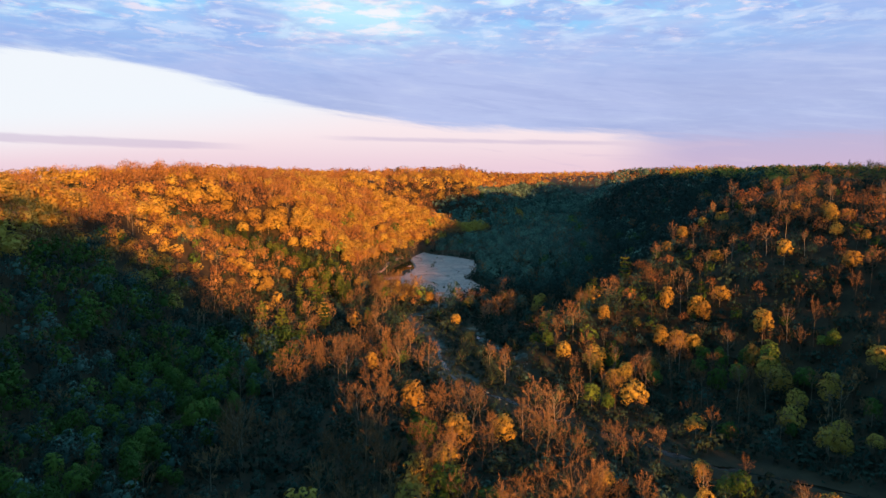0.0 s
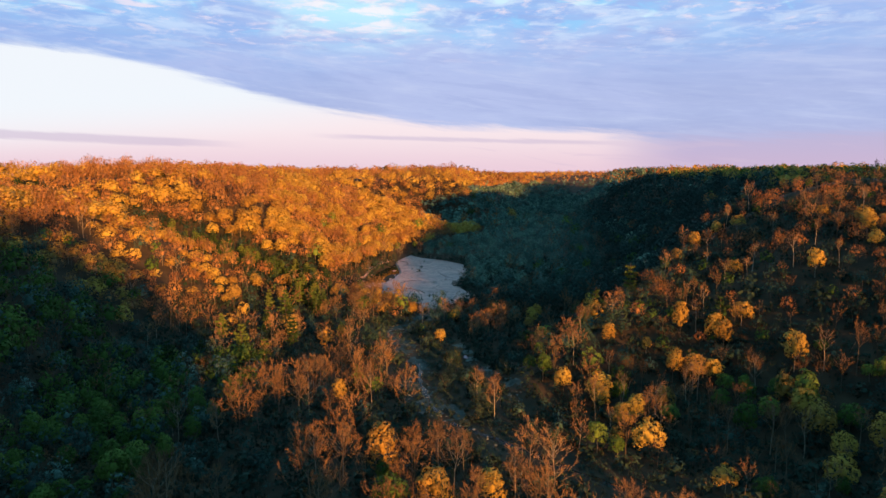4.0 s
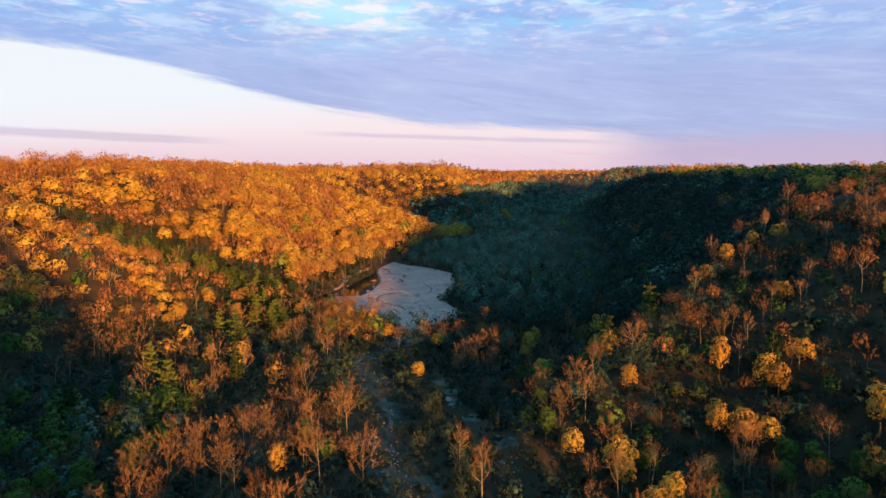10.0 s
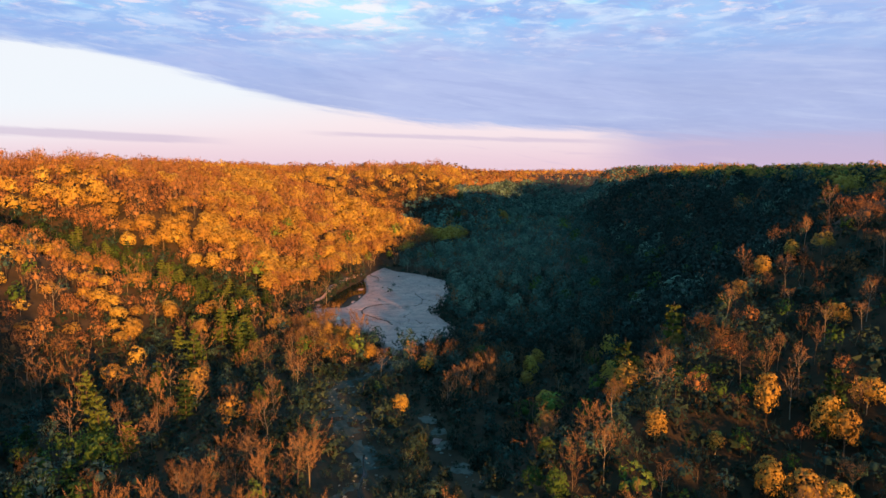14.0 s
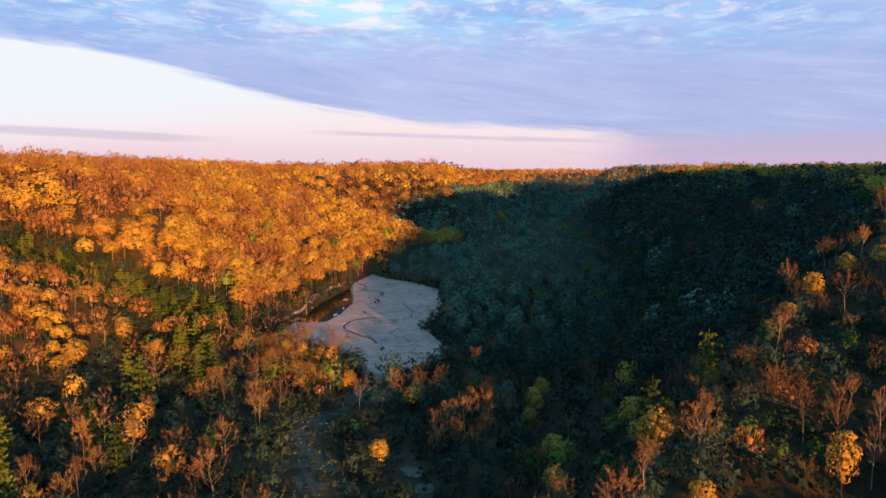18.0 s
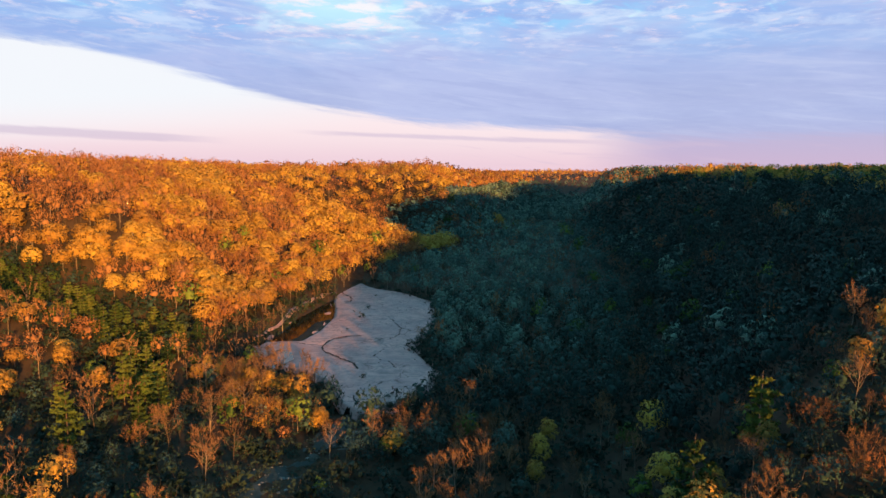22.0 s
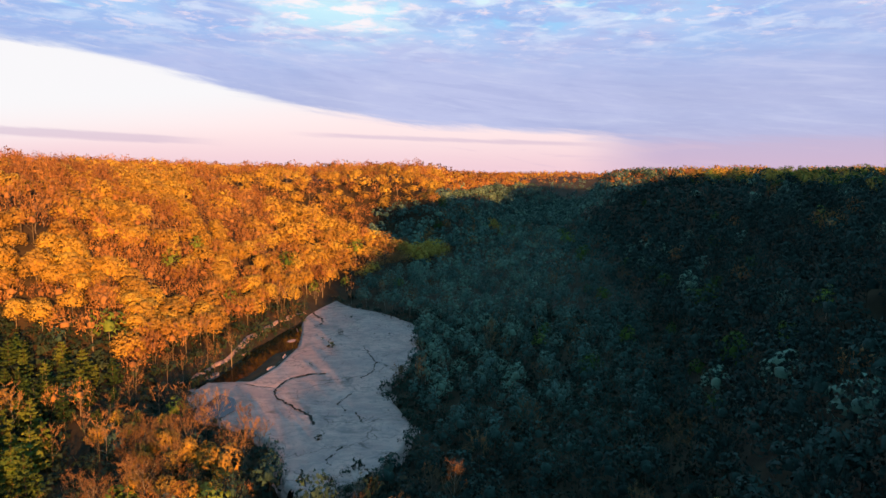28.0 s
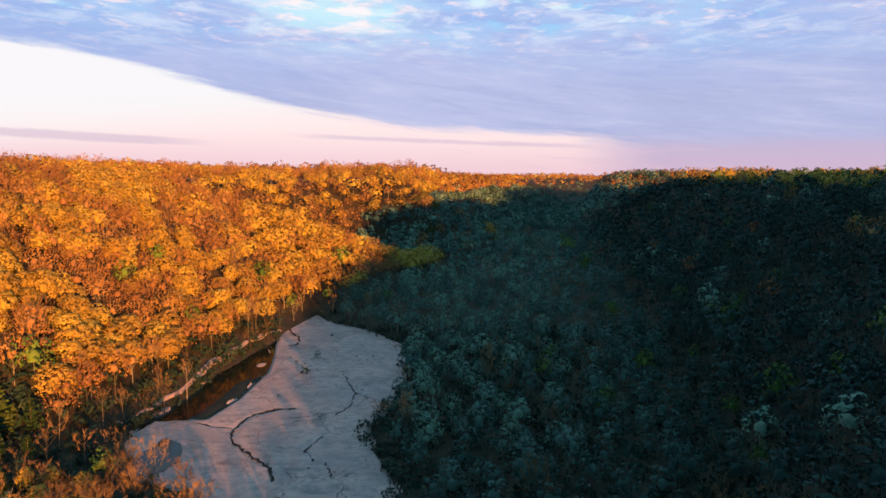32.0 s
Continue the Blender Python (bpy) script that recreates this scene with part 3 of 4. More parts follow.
def rising(seed, H=12.0, R=4.2, count=80, twigs=60):
    """A leafless crown from afar: a haze of upright twigs over pale rising limbs."""
    rs = np.random.RandomState(seed)
    g, c = Geo(), Geo()
    tube(g, [(0, 0, -0.8), (0, 0, 0.5 * H), (rs.normal(0, 0.04 * H), rs.normal(0, 0.04 * H), 0.8 * H)], [0.014 * H, 0.008 * H, 0.003 * H], 3)
    for i in range(5):
        a = i * 1.26 + rs.uniform(-0.4, 0.4)
        p = np.array([0, 0, rs.uniform(0.25, 0.5) * H])
        tube(g, [p, p + np.array([math.cos(a) * R * 0.8, math.sin(a) * R * 0.8, rs.uniform(0.28, 0.42) * H])], [0.006 * H, 0.002 * H], 3)
    axes, mid = np.array([R, R * rs.uniform(0.8, 1.1), 0.40 * H]), np.array([0, 0, 0.58 * H])
    c.add(mid + BALL_V * axes * rs.uniform(0.22, 0.34, (len(BALL_V), 1)), BALL_F)
    clumped(c, rs, mid, axes, 11, count // 10, 0.44, 0.42 * R, 0.4)
    d = dome(twigs, rs, -0.3)
    way = unit(d * 0.6 + np.array([0, 0, 0.9]) + rs.normal(0, 0.25, (twigs, 3))) * rs.uniform(1.6, 3.0, twigs)[:, None]
    slivers(c, mid + d * axes * 0.85 - way * 0.4, way, 0.17 * rs.uniform(0.6, 1.3, twigs), rs)
    return g, c


def rounded(seed, H=12.0, R=4.2, clumps=12, per=13, size=0.60, low=-0.5, jag=0.3):
    """A closed, billowing crown seen from afar."""
    rs = np.random.RandomState(seed)
    g, c = Geo(), Geo()
    tube(g, [(0, 0, -0.8), (0, 0, 0.55 * H)], [0.014 * H, 0.006 * H], 3)
    axes, mid = np.array([R, R * rs.uniform(0.8, 1.12), 0.43 * H]), np.array([rs.normal(0, 0.1 * R), rs.normal(0, 0.1 * R), 0.57 * H])
    c.add(mid + BALL_V * axes * rs.uniform(0.30, 0.44, (len(BALL_V), 1)), BALL_F)
    clumped(c, rs, mid, axes, clumps, per, size, 0.40 * R, jag, low)
    return g, c


def pine(seed, H=15.0, tiers=7, boughs=6, per=20, size=0.42, n=5):
    rs = np.random.RandomState(seed)
    g, c = Geo(), Geo()
    tube(g, [(0, 0, -0.8), (0, 0, H * 0.5), (0, 0, H)], [0.013 * H, 0.009 * H, 0.002 * H], n)
    for i in range(tiers):
        t = 0.20 + 0.78 * i / tiers
        R = H * 0.27 * (1.04 - t) ** 0.75 * rs.uniform(0.7, 1.2) + 0.3
        for j in range(boughs):
            az = j * 6.283 / boughs + i * 1.3 + rs.uniform(-0.35, 0.35)
            r = R * rs.uniform(0.6, 1.2)
            z = t * H + rs.uniform(-0.25, 0.25)
            rise = rs.uniform(0.15, 0.40)
            end = np.array([math.cos(az) * r, math.sin(az) * r, z + rise * r])
            tube(g, [(0, 0, z), end], [0.05, 0.015], 3)
            s = rs.uniform(0.3, 1.08, per)
            pos = np.array([0, 0, z]) + (end - np.array([0, 0, z])) * s[:, None] + rs.normal(0, 0.10 * r + 0.05, (per, 3)) * np.array([1, 1, 0.22])
            leaves(c, pos, unit(np.array([0.55 * math.cos(az), 0.55 * math.sin(az), 0.6]) + rs.normal(0, 0.6, (per, 3))), size * (0.75 + 0.22 * r), rs)
    return g, c


def brush(seed, H=3.0, count=110, size=0.36, twigs=60):
    rs = np.random.RandomState(seed)
    g, c = Geo(), Geo()
    for i in range(6 if count > 60 else 1):
        az = i * 1.05 + rs.uniform(-0.3, 0.3)
        tube(g, [(0, 0, -0.3), (0.25 * H * math.cos(az), 0.25 * H * math.sin(az), 0.55 * H), (0.42 * H * math.cos(az), 0.42 * H * math.sin(az), 0.9 * H)], [0.05, 0.035, 0.012], 3)
    d = unit(rs.normal(size=(count, 3)) + np.array([0, 0, 0.4]))
    d[:, 2] = np.abs(d[:, 2])
    pos = d * np.array([0.62, 0.62, 0.9]) * H * rs.uniform(0.5, 1.05, (count, 1))
    leaves(c, pos, unit(d + rs.normal(0, 0.6, (count, 3))), size * rs.uniform(0.8, 1.2), rs)
    b = rs.normal(0, 0.2 * H, (twigs, 3)) + np.array([0, 0, 0.6 * H])
    b[:, 2] = np.abs(b[:, 2])
    slivers(c, b, unit(rs.normal(0, 0.6, (twigs, 3)) + np.array([0, 0, 1])) * 0.45 * H, np.full(twigs, 0.07), rs)
    return g, c


def template(kind, pair, leaf):
    """A tree as a thing: an empty at its foot with trunk and crown."""
    g, c = pair
    root = new(kind)
    root.empty_display_size = 0.3
    for nm, q, mat in (("trunk" if kind != "shrub" else "stem", g, BARK), ("crown", c, leaf)):
        v, f, _ = q.arrays()
        o = new(nm, mesh_from(nm, v, f, [mat], normals=q.normals()))
        o.parent = root
    return root


KINDS = {
    "bare_tree": [bare(11 + i, H=(13, 14, 12, 13, 11, 13)[i], wide=(40, 46, 34, 38, 48, 30)[i], fk=(0.26, 0.3, 0.22, 0.35, 0.2, 0.3)[i]) for i in range(6)],
    "tall_tree": [bare(21 + i, H=(15, 16, 14, 17, 15, 16)[i], count=400, width=0.07, limbs=10, wide=(28, 22, 32, 20, 34, 25)[i], fk=(0.48, 0.55, 0.45, 0.5, 0.6, 0.42)[i]) for i in range(6)],
    "budding_tree": [leafy(31 + i, H=(12, 13, 11, 14, 12)[i], R=3.7, spread=(1.0, 0.8, 1.15, 0.9, 1.0)[i], mid_=0.55, tall_=0.43) for i in range(5)],
    "green_tree": [leafy(51 + i, H=(12, 13, 11, 14)[i], R=3.5, spread=(1.0, 0.85, 1.1, 0.9)[i], mid_=0.56, tall_=0.42) for i in range(4)],
    "pine_tree": [pine(71 + i, H=(14, 16, 13, 15)[i]) for i in range(4)],
    "shrub": [brush(91 + i, H=(2.6, 3.2, 3.8, 2.2)[i]) for i in range(4)],
}
LEAF = {"bare_tree": TWIG, "tall_tree": TWIG, "budding_tree": BUD, "green_tree": GREEN, "pine_tree": NEEDLE, "shrub": BRUSH}
WORDS = {
    "bare_tree": "leafless vase-shaped hardwood with fine reddish twigs",
    "tall_tree": "tall leafless hardwood with a long pale trunk and a small crown",
    "budding_tree": "spreading hardwood with young golden yellow leaves",
    "green_tree": "round hardwood in fresh green spring leaf",
    "pine_tree": "tall white pine with layered yellow-green boughs",
    "shrub": "low tangled shrub with dull grey-green leaves",
}
# plainer trees for the joined woods
WOODS = {
    "bare_tree": [bare(211 + i, H=14, count=110, width=0.19, length=2.0, limbs=7, subs=1, n=3, wide=(42, 48, 34, 44)[i]) for i in range(4)],
    "tall_tree": [bare(215 + i, H=15.5, count=80, width=0.18, length=1.8, limbs=6, subs=1, n=3, wide=(28, 22, 34)[i], fk=0.45) for i in range(3)],
    "twiggy_tree": [rising(221 + i, H=12, R=(4.2, 3.6, 4.8, 4.0)[i]) for i in range(4)],
    "budding_tree": [rounded(231 + i, H=12, R=(4.4, 3.7, 5.0, 4.2, 4.7)[i], clumps=(14, 12, 16, 11, 13)[i], per=19, size=0.58, jag=0.22) for i in range(5)],
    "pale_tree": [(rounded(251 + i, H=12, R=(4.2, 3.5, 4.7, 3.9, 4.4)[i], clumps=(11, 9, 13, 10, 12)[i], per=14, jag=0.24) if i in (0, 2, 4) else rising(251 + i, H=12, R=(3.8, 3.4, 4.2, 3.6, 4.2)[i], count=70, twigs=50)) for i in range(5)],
    "green_tree": [rounded(271 + i, H=12, R=(4.0, 3.4, 4.4)[i], per=13) for i in range(3)],
    "pine_tree": [pine(291 + i, H=15, tiers=7, boughs=5, per=6, size=0.62, n=3) for i in range(3)],
    "shrub": [brush(311 + i, H=3.2, count=28, size=0.6, twigs=10) for i in range(3)],
    "far_bare": [rounded(331 + i, H=12, R=(5.0, 4.2, 5.6)[i], clumps=6, per=6, size=1.1, jag=0.45) for i in range(3)],
    "far_leafy": [rounded(351 + i, H=12, R=(4.8, 4.2, 5.4)[i], clumps=6, per=6, size=1.1) for i in range(3)],
    "far_pale": [rounded(371 + i, H=12, R=(4.8, 4.0, 5.2)[i], clumps=6, per=6, size=1.1) for i in range(3)],
}
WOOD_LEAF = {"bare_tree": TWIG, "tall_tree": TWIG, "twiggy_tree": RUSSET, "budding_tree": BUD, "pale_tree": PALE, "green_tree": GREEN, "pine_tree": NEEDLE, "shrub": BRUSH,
             "far_bare": RUSSET, "far_leafy": BUD, "far_pale": PALE}


def joined(name, kind, spots, label, category):
    """Many plants of one sort as one mesh. Spots: rows of x, y, z, turn, scale, stretch, tone."""
    spots = np.asarray(spots)
    if not len(spots):
        return None
    Vs, Fs, Ms, Ts, Ns, base = [], [], [], [], [], 0
    types = WOODS[kind]
    for i, (g, c) in enumerate(types):
        rows = spots[i::len(types)]
        if not len(rows):
            continue
        v1, f1, _ = g.arrays()
        v2, f2, _ = c.arrays()
        v, f = np.concatenate([v1, v2]), np.concatenate([f1, f2 + len(v1)])
        m = np.concatenate([np.zeros(len(f1), int), np.ones(len(f2), int)])
        ca, sa, s = np.cos(rows[:, 3]), np.sin(rows[:, 3]), rows[:, 4]
        X = (v[None, :, 0] * ca[:, None] - v[None, :, 1] * sa[:, None]) * s[:, None] + rows[:, 0:1]
        Y = (v[None, :, 0] * sa[:, None] + v[None, :, 1] * ca[:, None]) * s[:, None] + rows[:, 1:2]
        Z = v[None, :, 2] * (s * rows[:, 5])[:, None] + rows[:, 2:3]
        q = np.concatenate([g.normals(), c.normals()])
        Ns.append(np.stack([q[None, :, 0] * ca[:, None] - q[None, :, 1] * sa[:, None], q[None, :, 0] * sa[:, None] + q[None, :, 1] * ca[:, None], np.repeat(q[None, :, 2], len(rows), 0)], -1).reshape(-1, 3))
        Vs.append(np.stack([X, Y, Z], -1).reshape(-1, 3))
        Fs.append((f[None] + (np.arange(len(rows)) * len(v))[:, None, None]).reshape(-1, 3) + base)
        Ms.append(np.tile(m, len(rows)))
        Ts.append(np.repeat(rows[:, 6] + 1.0, len(v)))
        base += len(rows) * len(v)
    me = mesh_from(name, np.concatenate(Vs), np.concatenate(Fs), [BARK, WOOD_LEAF[kind]], np.concatenate(Ms), np.concatenate(Ts), normals=np.concatenate(Ns))
    return tagged(new(name, me), label, category, kind="stuff")


# ---------------------------------------------------------------- where the plants stand
RS = np.random.RandomState(5)


def scatter(x0, x1, y0, y1, gap):
    nx, ny = int((x1 - x0) / gap), int((y1 - y0) / gap)
    X, Y = np.meshgrid(np.arange(nx), np.arange(ny))
    X = (X + (Y % 2) * 0.5 + RS.uniform(-0.42, 0.42, X.shape)) * gap + x0
    Y = (Y + RS.uniform(-0.42, 0.42, Y.shape)) * gap + y0
    return X.ravel(), Y.ravel()


spots = {k: [] for k in WOODS}


def put(kind, x, y, size, stretch=1.0, tone=None):
    tone = RS.uniform(0, 1) if tone is None else tone
    spots[kind].append((x, y, z_at(x, y) - 0.1, RS.uniform(0, 6.28), size, stretch, tone))


def plant(X, Y, far=False):
    Z = ground(X, Y)
    wet = inside(X, Y, SLAB) | inside(X, Y, POOL) | (off_line(X, Y, CREEK) < 4.0) | (off_line(X, Y, TRACK) < 3.0)
    open_ = (off_line(X, Y, CREEK) < 9.5) | (off_line(X, Y, TRACK) < 8)
    # leaf tones painted paler mid-valley, darker up the right slope, for skylight and shade
    skylit = np.clip(1 - (X - 45 - 0.2 * (Y - 400)) / 60, 0, 1) * np.clip((Y - 340) / 60, 0, 1) * np.clip(1 - (Z - 6) / 40, 0.25, 1)
    patch, patch2 = wob(X, Y, 70, 21), wob(X, Y, 38, 23)
    gully = np.minimum(off_line(X, Y, [p[:2] for p in HOLLOW[3:]]), off_line(X, Y, [p[:2] for p in GULLY[1:]]))
    pines = np.hypot((X + 76) / 22, (Y - 305) / 62)
    axis = np.interp(Y, [p[1] for p in MAIN[3:]], [p[0] for p in MAIN[3:]])
    steep = np.hypot(ground(X + 4, Y) - Z, ground(X, Y + 4) - Z) / 4
    flat_top = (steep < 0.13) & (Z > 38)
    for i in range(len(X)):
        if wet[i] or (flat_top[i] and RS.uniform() > (0.75 if far else 0.5)):
            continue
        x, y, z = X[i], Y[i], Z[i]
        u, lo, hi = RS.uniform(), 0.0, 1.0
        flat = z < 3.5
        left = x < axis[i] - 30
        if far:
            k = "far_leafy" if left and u < 0.30 + 0.2 * patch[i] else ("far_bare" if left else "far_pale")
            # far woods low or right turn teal, the blue of shade put into colour
            if y > 500 and (z < 36 or not left):
                k, lo = "far_pale", 0.2
                if z > 40 and u < 0.75:
                    k, lo = ("far_leafy" if patch[i] > -0.2 and x > 0.31 * y else "far_bare"), 0.0
                    if 0.1 * y < x < 0.31 * y and u < 0.5:
                        k = "far_pale"
            size = RS.uniform(0.95, 1.3)
        # dark gully conifers, needle tones held lower still to paint the gully's shade
        elif pines[i] < 1 and u < 0.015 or (gully[i] < 12 and u < 0.75 and y < 600 and z > 4) or (gully[i] < 6 and u < 0.4):
            k, size, hi = "pine_tree", RS.uniform(0.7, 1.1) if z < 4 else RS.uniform(0.45, 0.75), 1.0 if z < 4 else 0.2
        # small gully trees also held dark in tone to paint its shade
        elif y < 600 and 4 < z and gully[i] < 16:
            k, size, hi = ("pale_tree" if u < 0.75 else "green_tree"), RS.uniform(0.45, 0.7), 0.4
        elif flat:
            if y > 330 and x > -22:
                size = RS.uniform(0.55, 0.9)
                k = "bare_tree" if u < 0.05 else ("pale_tree" if u < 0.92 else ("green_tree" if u < 0.94 else "shrub"))
                lo, hi = 0.42 * skylit[i], 0.28 + 0.72 * skylit[i]
            elif open_[i]:
                continue
            elif x < -62 and y < 260:
                k, size, lo, hi = ("pale_tree" if u < 0.40 else ("green_tree" if u < 0.92 else "bare_tree")), RS.uniform(0.5, 0.85), 0.0, 0.7
            elif x < -38 and 395 < y < 520 and u < 0.8:
                k, size, hi = ("tall_tree" if u < 0.36 else ("bare_tree" if u < 0.55 else "pale_tree")), RS.uniform(0.55, 0.9), 0.3
                if k == "pale_tree":
                    size = RS.uniform(0.3, 0.45)
            else:
                size = RS.uniform(0.6, 0.88) if y > 215 else RS.uniform(0.8, 1.1)
                grove = patch2[i] + 0.5 * patch[i] > (-0.2 if y < 200 else 0.05)
                if 38 < x < 105 and y > 180 and u < 0.42:
                    k, size = ("tall_tree" if u < 0.26 else ("budding_tree" if u < 0.33 else "green_tree")), RS.uniform(0.6, 0.95)
                elif x > 30 and u < 0.50:
                    k, size = ("tall_tree" if u < 0.16 else ("bare_tree" if u < 0.36 else ("budding_tree" if u < 0.43 else "green_tree"))), RS.uniform(0.45, 0.75)
                elif (grove or y > 318) and u < 0.62 and x < 40:
                    k = "bare_tree" if u < 0.54 else ("budding_tree" if u < 0.58 else "green_tree")
                else:
                    k = "pale_tree" if u < 0.78 else "shrub"
                    size, lo, hi = RS.uniform(0.30, 0.52), 0.0, 0.5
                    if k == "shrub":
                        size = RS.uniform(0.8, 1.5)
        elif left:
            k = "budding_tree" if u < 0.54 + 0.34 * patch[i] + 0.16 * patch2[i] - (0.18 if x < -125 and y < 540 else 0) else ("twiggy_tree" if u < 0.97 or z > 36 else ("bare_tree" if u < 0.985 else "green_tree"))
            if 282 <= y < 400 and z < 40:
                k = "budding_tree" if u < 0.40 else ("bare_tree" if u < 0.50 else ("twiggy_tree" if u < 0.90 else ("green_tree" if u < 0.94 else "pale_tree")))
                size, hi = RS.uniform(0.6, 0.95), 0.5 if k == "pale_tree" else 1.0
            elif y < 282 and z < 34:
                k = "pale_tree" if u < 0.36 else ("green_tree" if u < 0.90 else "bare_tree")
                hi, lo = 0.7, 0.0
                size = RS.uniform(0.7, 1.05)
            elif k == "budding_tree":
                size = RS.uniform(0.95, 1.4)
            else:
                size = RS.uniform(0.85, 1.2)
            if flat_top[i] and k == "budding_tree" and u < 0.3:
                k = "twiggy_tree"
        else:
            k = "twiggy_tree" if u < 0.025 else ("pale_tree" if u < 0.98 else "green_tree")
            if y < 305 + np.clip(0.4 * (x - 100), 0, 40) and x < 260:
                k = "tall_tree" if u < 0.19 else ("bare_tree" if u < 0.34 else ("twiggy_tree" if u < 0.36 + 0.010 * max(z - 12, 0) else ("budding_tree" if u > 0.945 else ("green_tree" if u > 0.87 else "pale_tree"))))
                # tones held dark on the near right slope to imitate shade between crowns
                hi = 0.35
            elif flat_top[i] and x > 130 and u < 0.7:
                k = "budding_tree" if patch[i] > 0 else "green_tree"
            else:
                lo, hi = (0.42 * skylit[i], 0.25 + 0.75 * skylit[i]) if RS.uniform() < 0.965 else (0.7, 1.0)
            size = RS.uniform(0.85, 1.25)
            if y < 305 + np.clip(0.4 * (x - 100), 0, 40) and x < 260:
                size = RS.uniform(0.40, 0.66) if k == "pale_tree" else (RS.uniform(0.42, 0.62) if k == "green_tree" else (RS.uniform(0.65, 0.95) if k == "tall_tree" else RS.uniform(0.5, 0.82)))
        # trees switch to PALE leaves below the far hill's shadow edge, painting the shade
        if left and y > 690 and y < 960 and -35 < x < 75 and z < 26 + 0.18 * (x + 40) and k != "pine_tree" and u < 0.85:
            k, lo, hi = "far_pale", 0.35, 1.0
        if k == "pale_tree" and y > 610:
            k = "far_pale"
        if 35 < x < 130 and 215 < y < 310 and k in ("bare_tree", "tall_tree", "twiggy_tree"):
            size *= 0.78
        if 140 < x < 240 and 270 < y < 360 and z > 48:
            size *= 0.7
        broad = k == "budding_tree" and left and not flat
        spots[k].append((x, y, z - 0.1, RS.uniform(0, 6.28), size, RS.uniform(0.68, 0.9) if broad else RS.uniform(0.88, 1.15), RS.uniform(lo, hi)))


def in_view(X, Y, wide=0.86, margin=30):
    keep = np.abs(X - 6) < wide * np.maximum(Y, 0) + margin
    return X[keep], Y[keep]


plant(*in_view(*scatter(-330, 330, 85, 330, 5.6)))
plant(*in_view(*scatter(-330, -30, 330, 640, 6.2)))
plant(*in_view(*scatter(-30, 330, 330, 640, 7.0)))
plant(*in_view(*scatter(-420, 480, 640, 900, 8.0)))
plant(*in_view(*scatter(-420, 620, 900, 1500, 10.8), wide=0.36, margin=60), far=True)
plant(*in_view(*scatter(-900, 1100, 1500, 2400, 24.0), wide=0.36, margin=60), far=True)
# undergrowth on the flats
ux_, uy_ = in_view(*scatter(-130, 230, 85, 520, 4.8))
uz_ = ground(ux_, uy_)
ok_ = ((uz_ < 6) | (ux_ < 0) & (uy_ > 240) & (uz_ < 20) | (ux_ > 20) & (uy_ < 305)) & ~inside(ux_, uy_, SLAB) & ~inside(ux_, uy_, POOL) & ((off_line(ux_, uy_, CREEK) > 8) | (off_line(ux_, uy_, CREEK) > 4) & (wob(ux_, uy_, 12, 31) > 0)) & (off_line(ux_, uy_, TRACK) > 3.2)
for x, y, z in zip(ux_[ok_], uy_[ok_], uz_[ok_]):
    spots["shrub"].append((x, y, z - 0.1, RS.uniform(0, 6.28), RS.uniform(0.8, 1.6), RS.uniform(0.8, 1.2), RS.uniform(0, 0.8)))
gx_, gy_ = scatter(-40, 60, 130, 345, 2.3)
near_ = (np.minimum(off_line(gx_, gy_, CREEK), off_line(gx_, gy_, TRACK)) < 9.5) & (off_line(gx_, gy_, CREEK) > 0.9) & ((off_line(gx_, gy_, TRACK) > 2.5) | (wob(gx_, gy_, 11, 35) > 0.1)) & (wob(gx_, gy_, 17, 33) + 0.6 * wob(gx_, gy_, 7, 34) > -0.75)
for x, y in zip(gx_[near_], gy_[near_]):
    put("shrub", x, y, RS.uniform(0.25, 0.6), RS.uniform(0.7, 1.1), RS.uniform(0.3, 1.0))
# conifer rows up the gullies, darkest needle tones standing in for shade
for line, gap_ in (([p[:2] for p in HOLLOW[3:]], 4.2), ([p[:2] for p in GULLY[1:]], 7.0)):
    for (x0, y0), (x1, y1) in zip(line, line[1:]):
        for i in range(int(math.hypot(x1 - x0, y1 - y0) / gap_)):
            t = (i + RS.uniform(0, 1)) * gap_ / math.hypot(x1 - x0, y1 - y0)
            put("pine_tree", x0 + (x1 - x0) * t + RS.normal(0, 4.5), y0 + (y1 - y0) * t - 2 + RS.normal(0, 4.5), RS.uniform(0.45, 0.75), 1.0, RS.uniform(0.0, 0.15))
# thicket in the side hollow
hx_, hy_ = scatter(-320, -75, 370, 490, 4.8)
in_ = off_line(hx_, hy_, [p[:2] for p in HOLLOW[4:]]) < 24
for x, y in zip(hx_[in_], hy_[in_]):
    put("shrub", x, y, RS.uniform(1.0, 1.9), 1.1, RS.uniform(0, 0.5))
# white pines on the flat below the hollow
for x, y, size in ((-97, 246, 0.75), (-88, 252, 0.8), (-76, 261, 0.95), (-66, 256, 0.7), (-75, 319, 1.0), (-77, 296, 0.9), (-81, 361, 0.75), (-63, 330, 0.8), (-92, 284, 0.8), (-88, 338, 0.8)):
    put("pine_tree", x, y, size, 1.1, RS.uniform(0.2, 0.7))
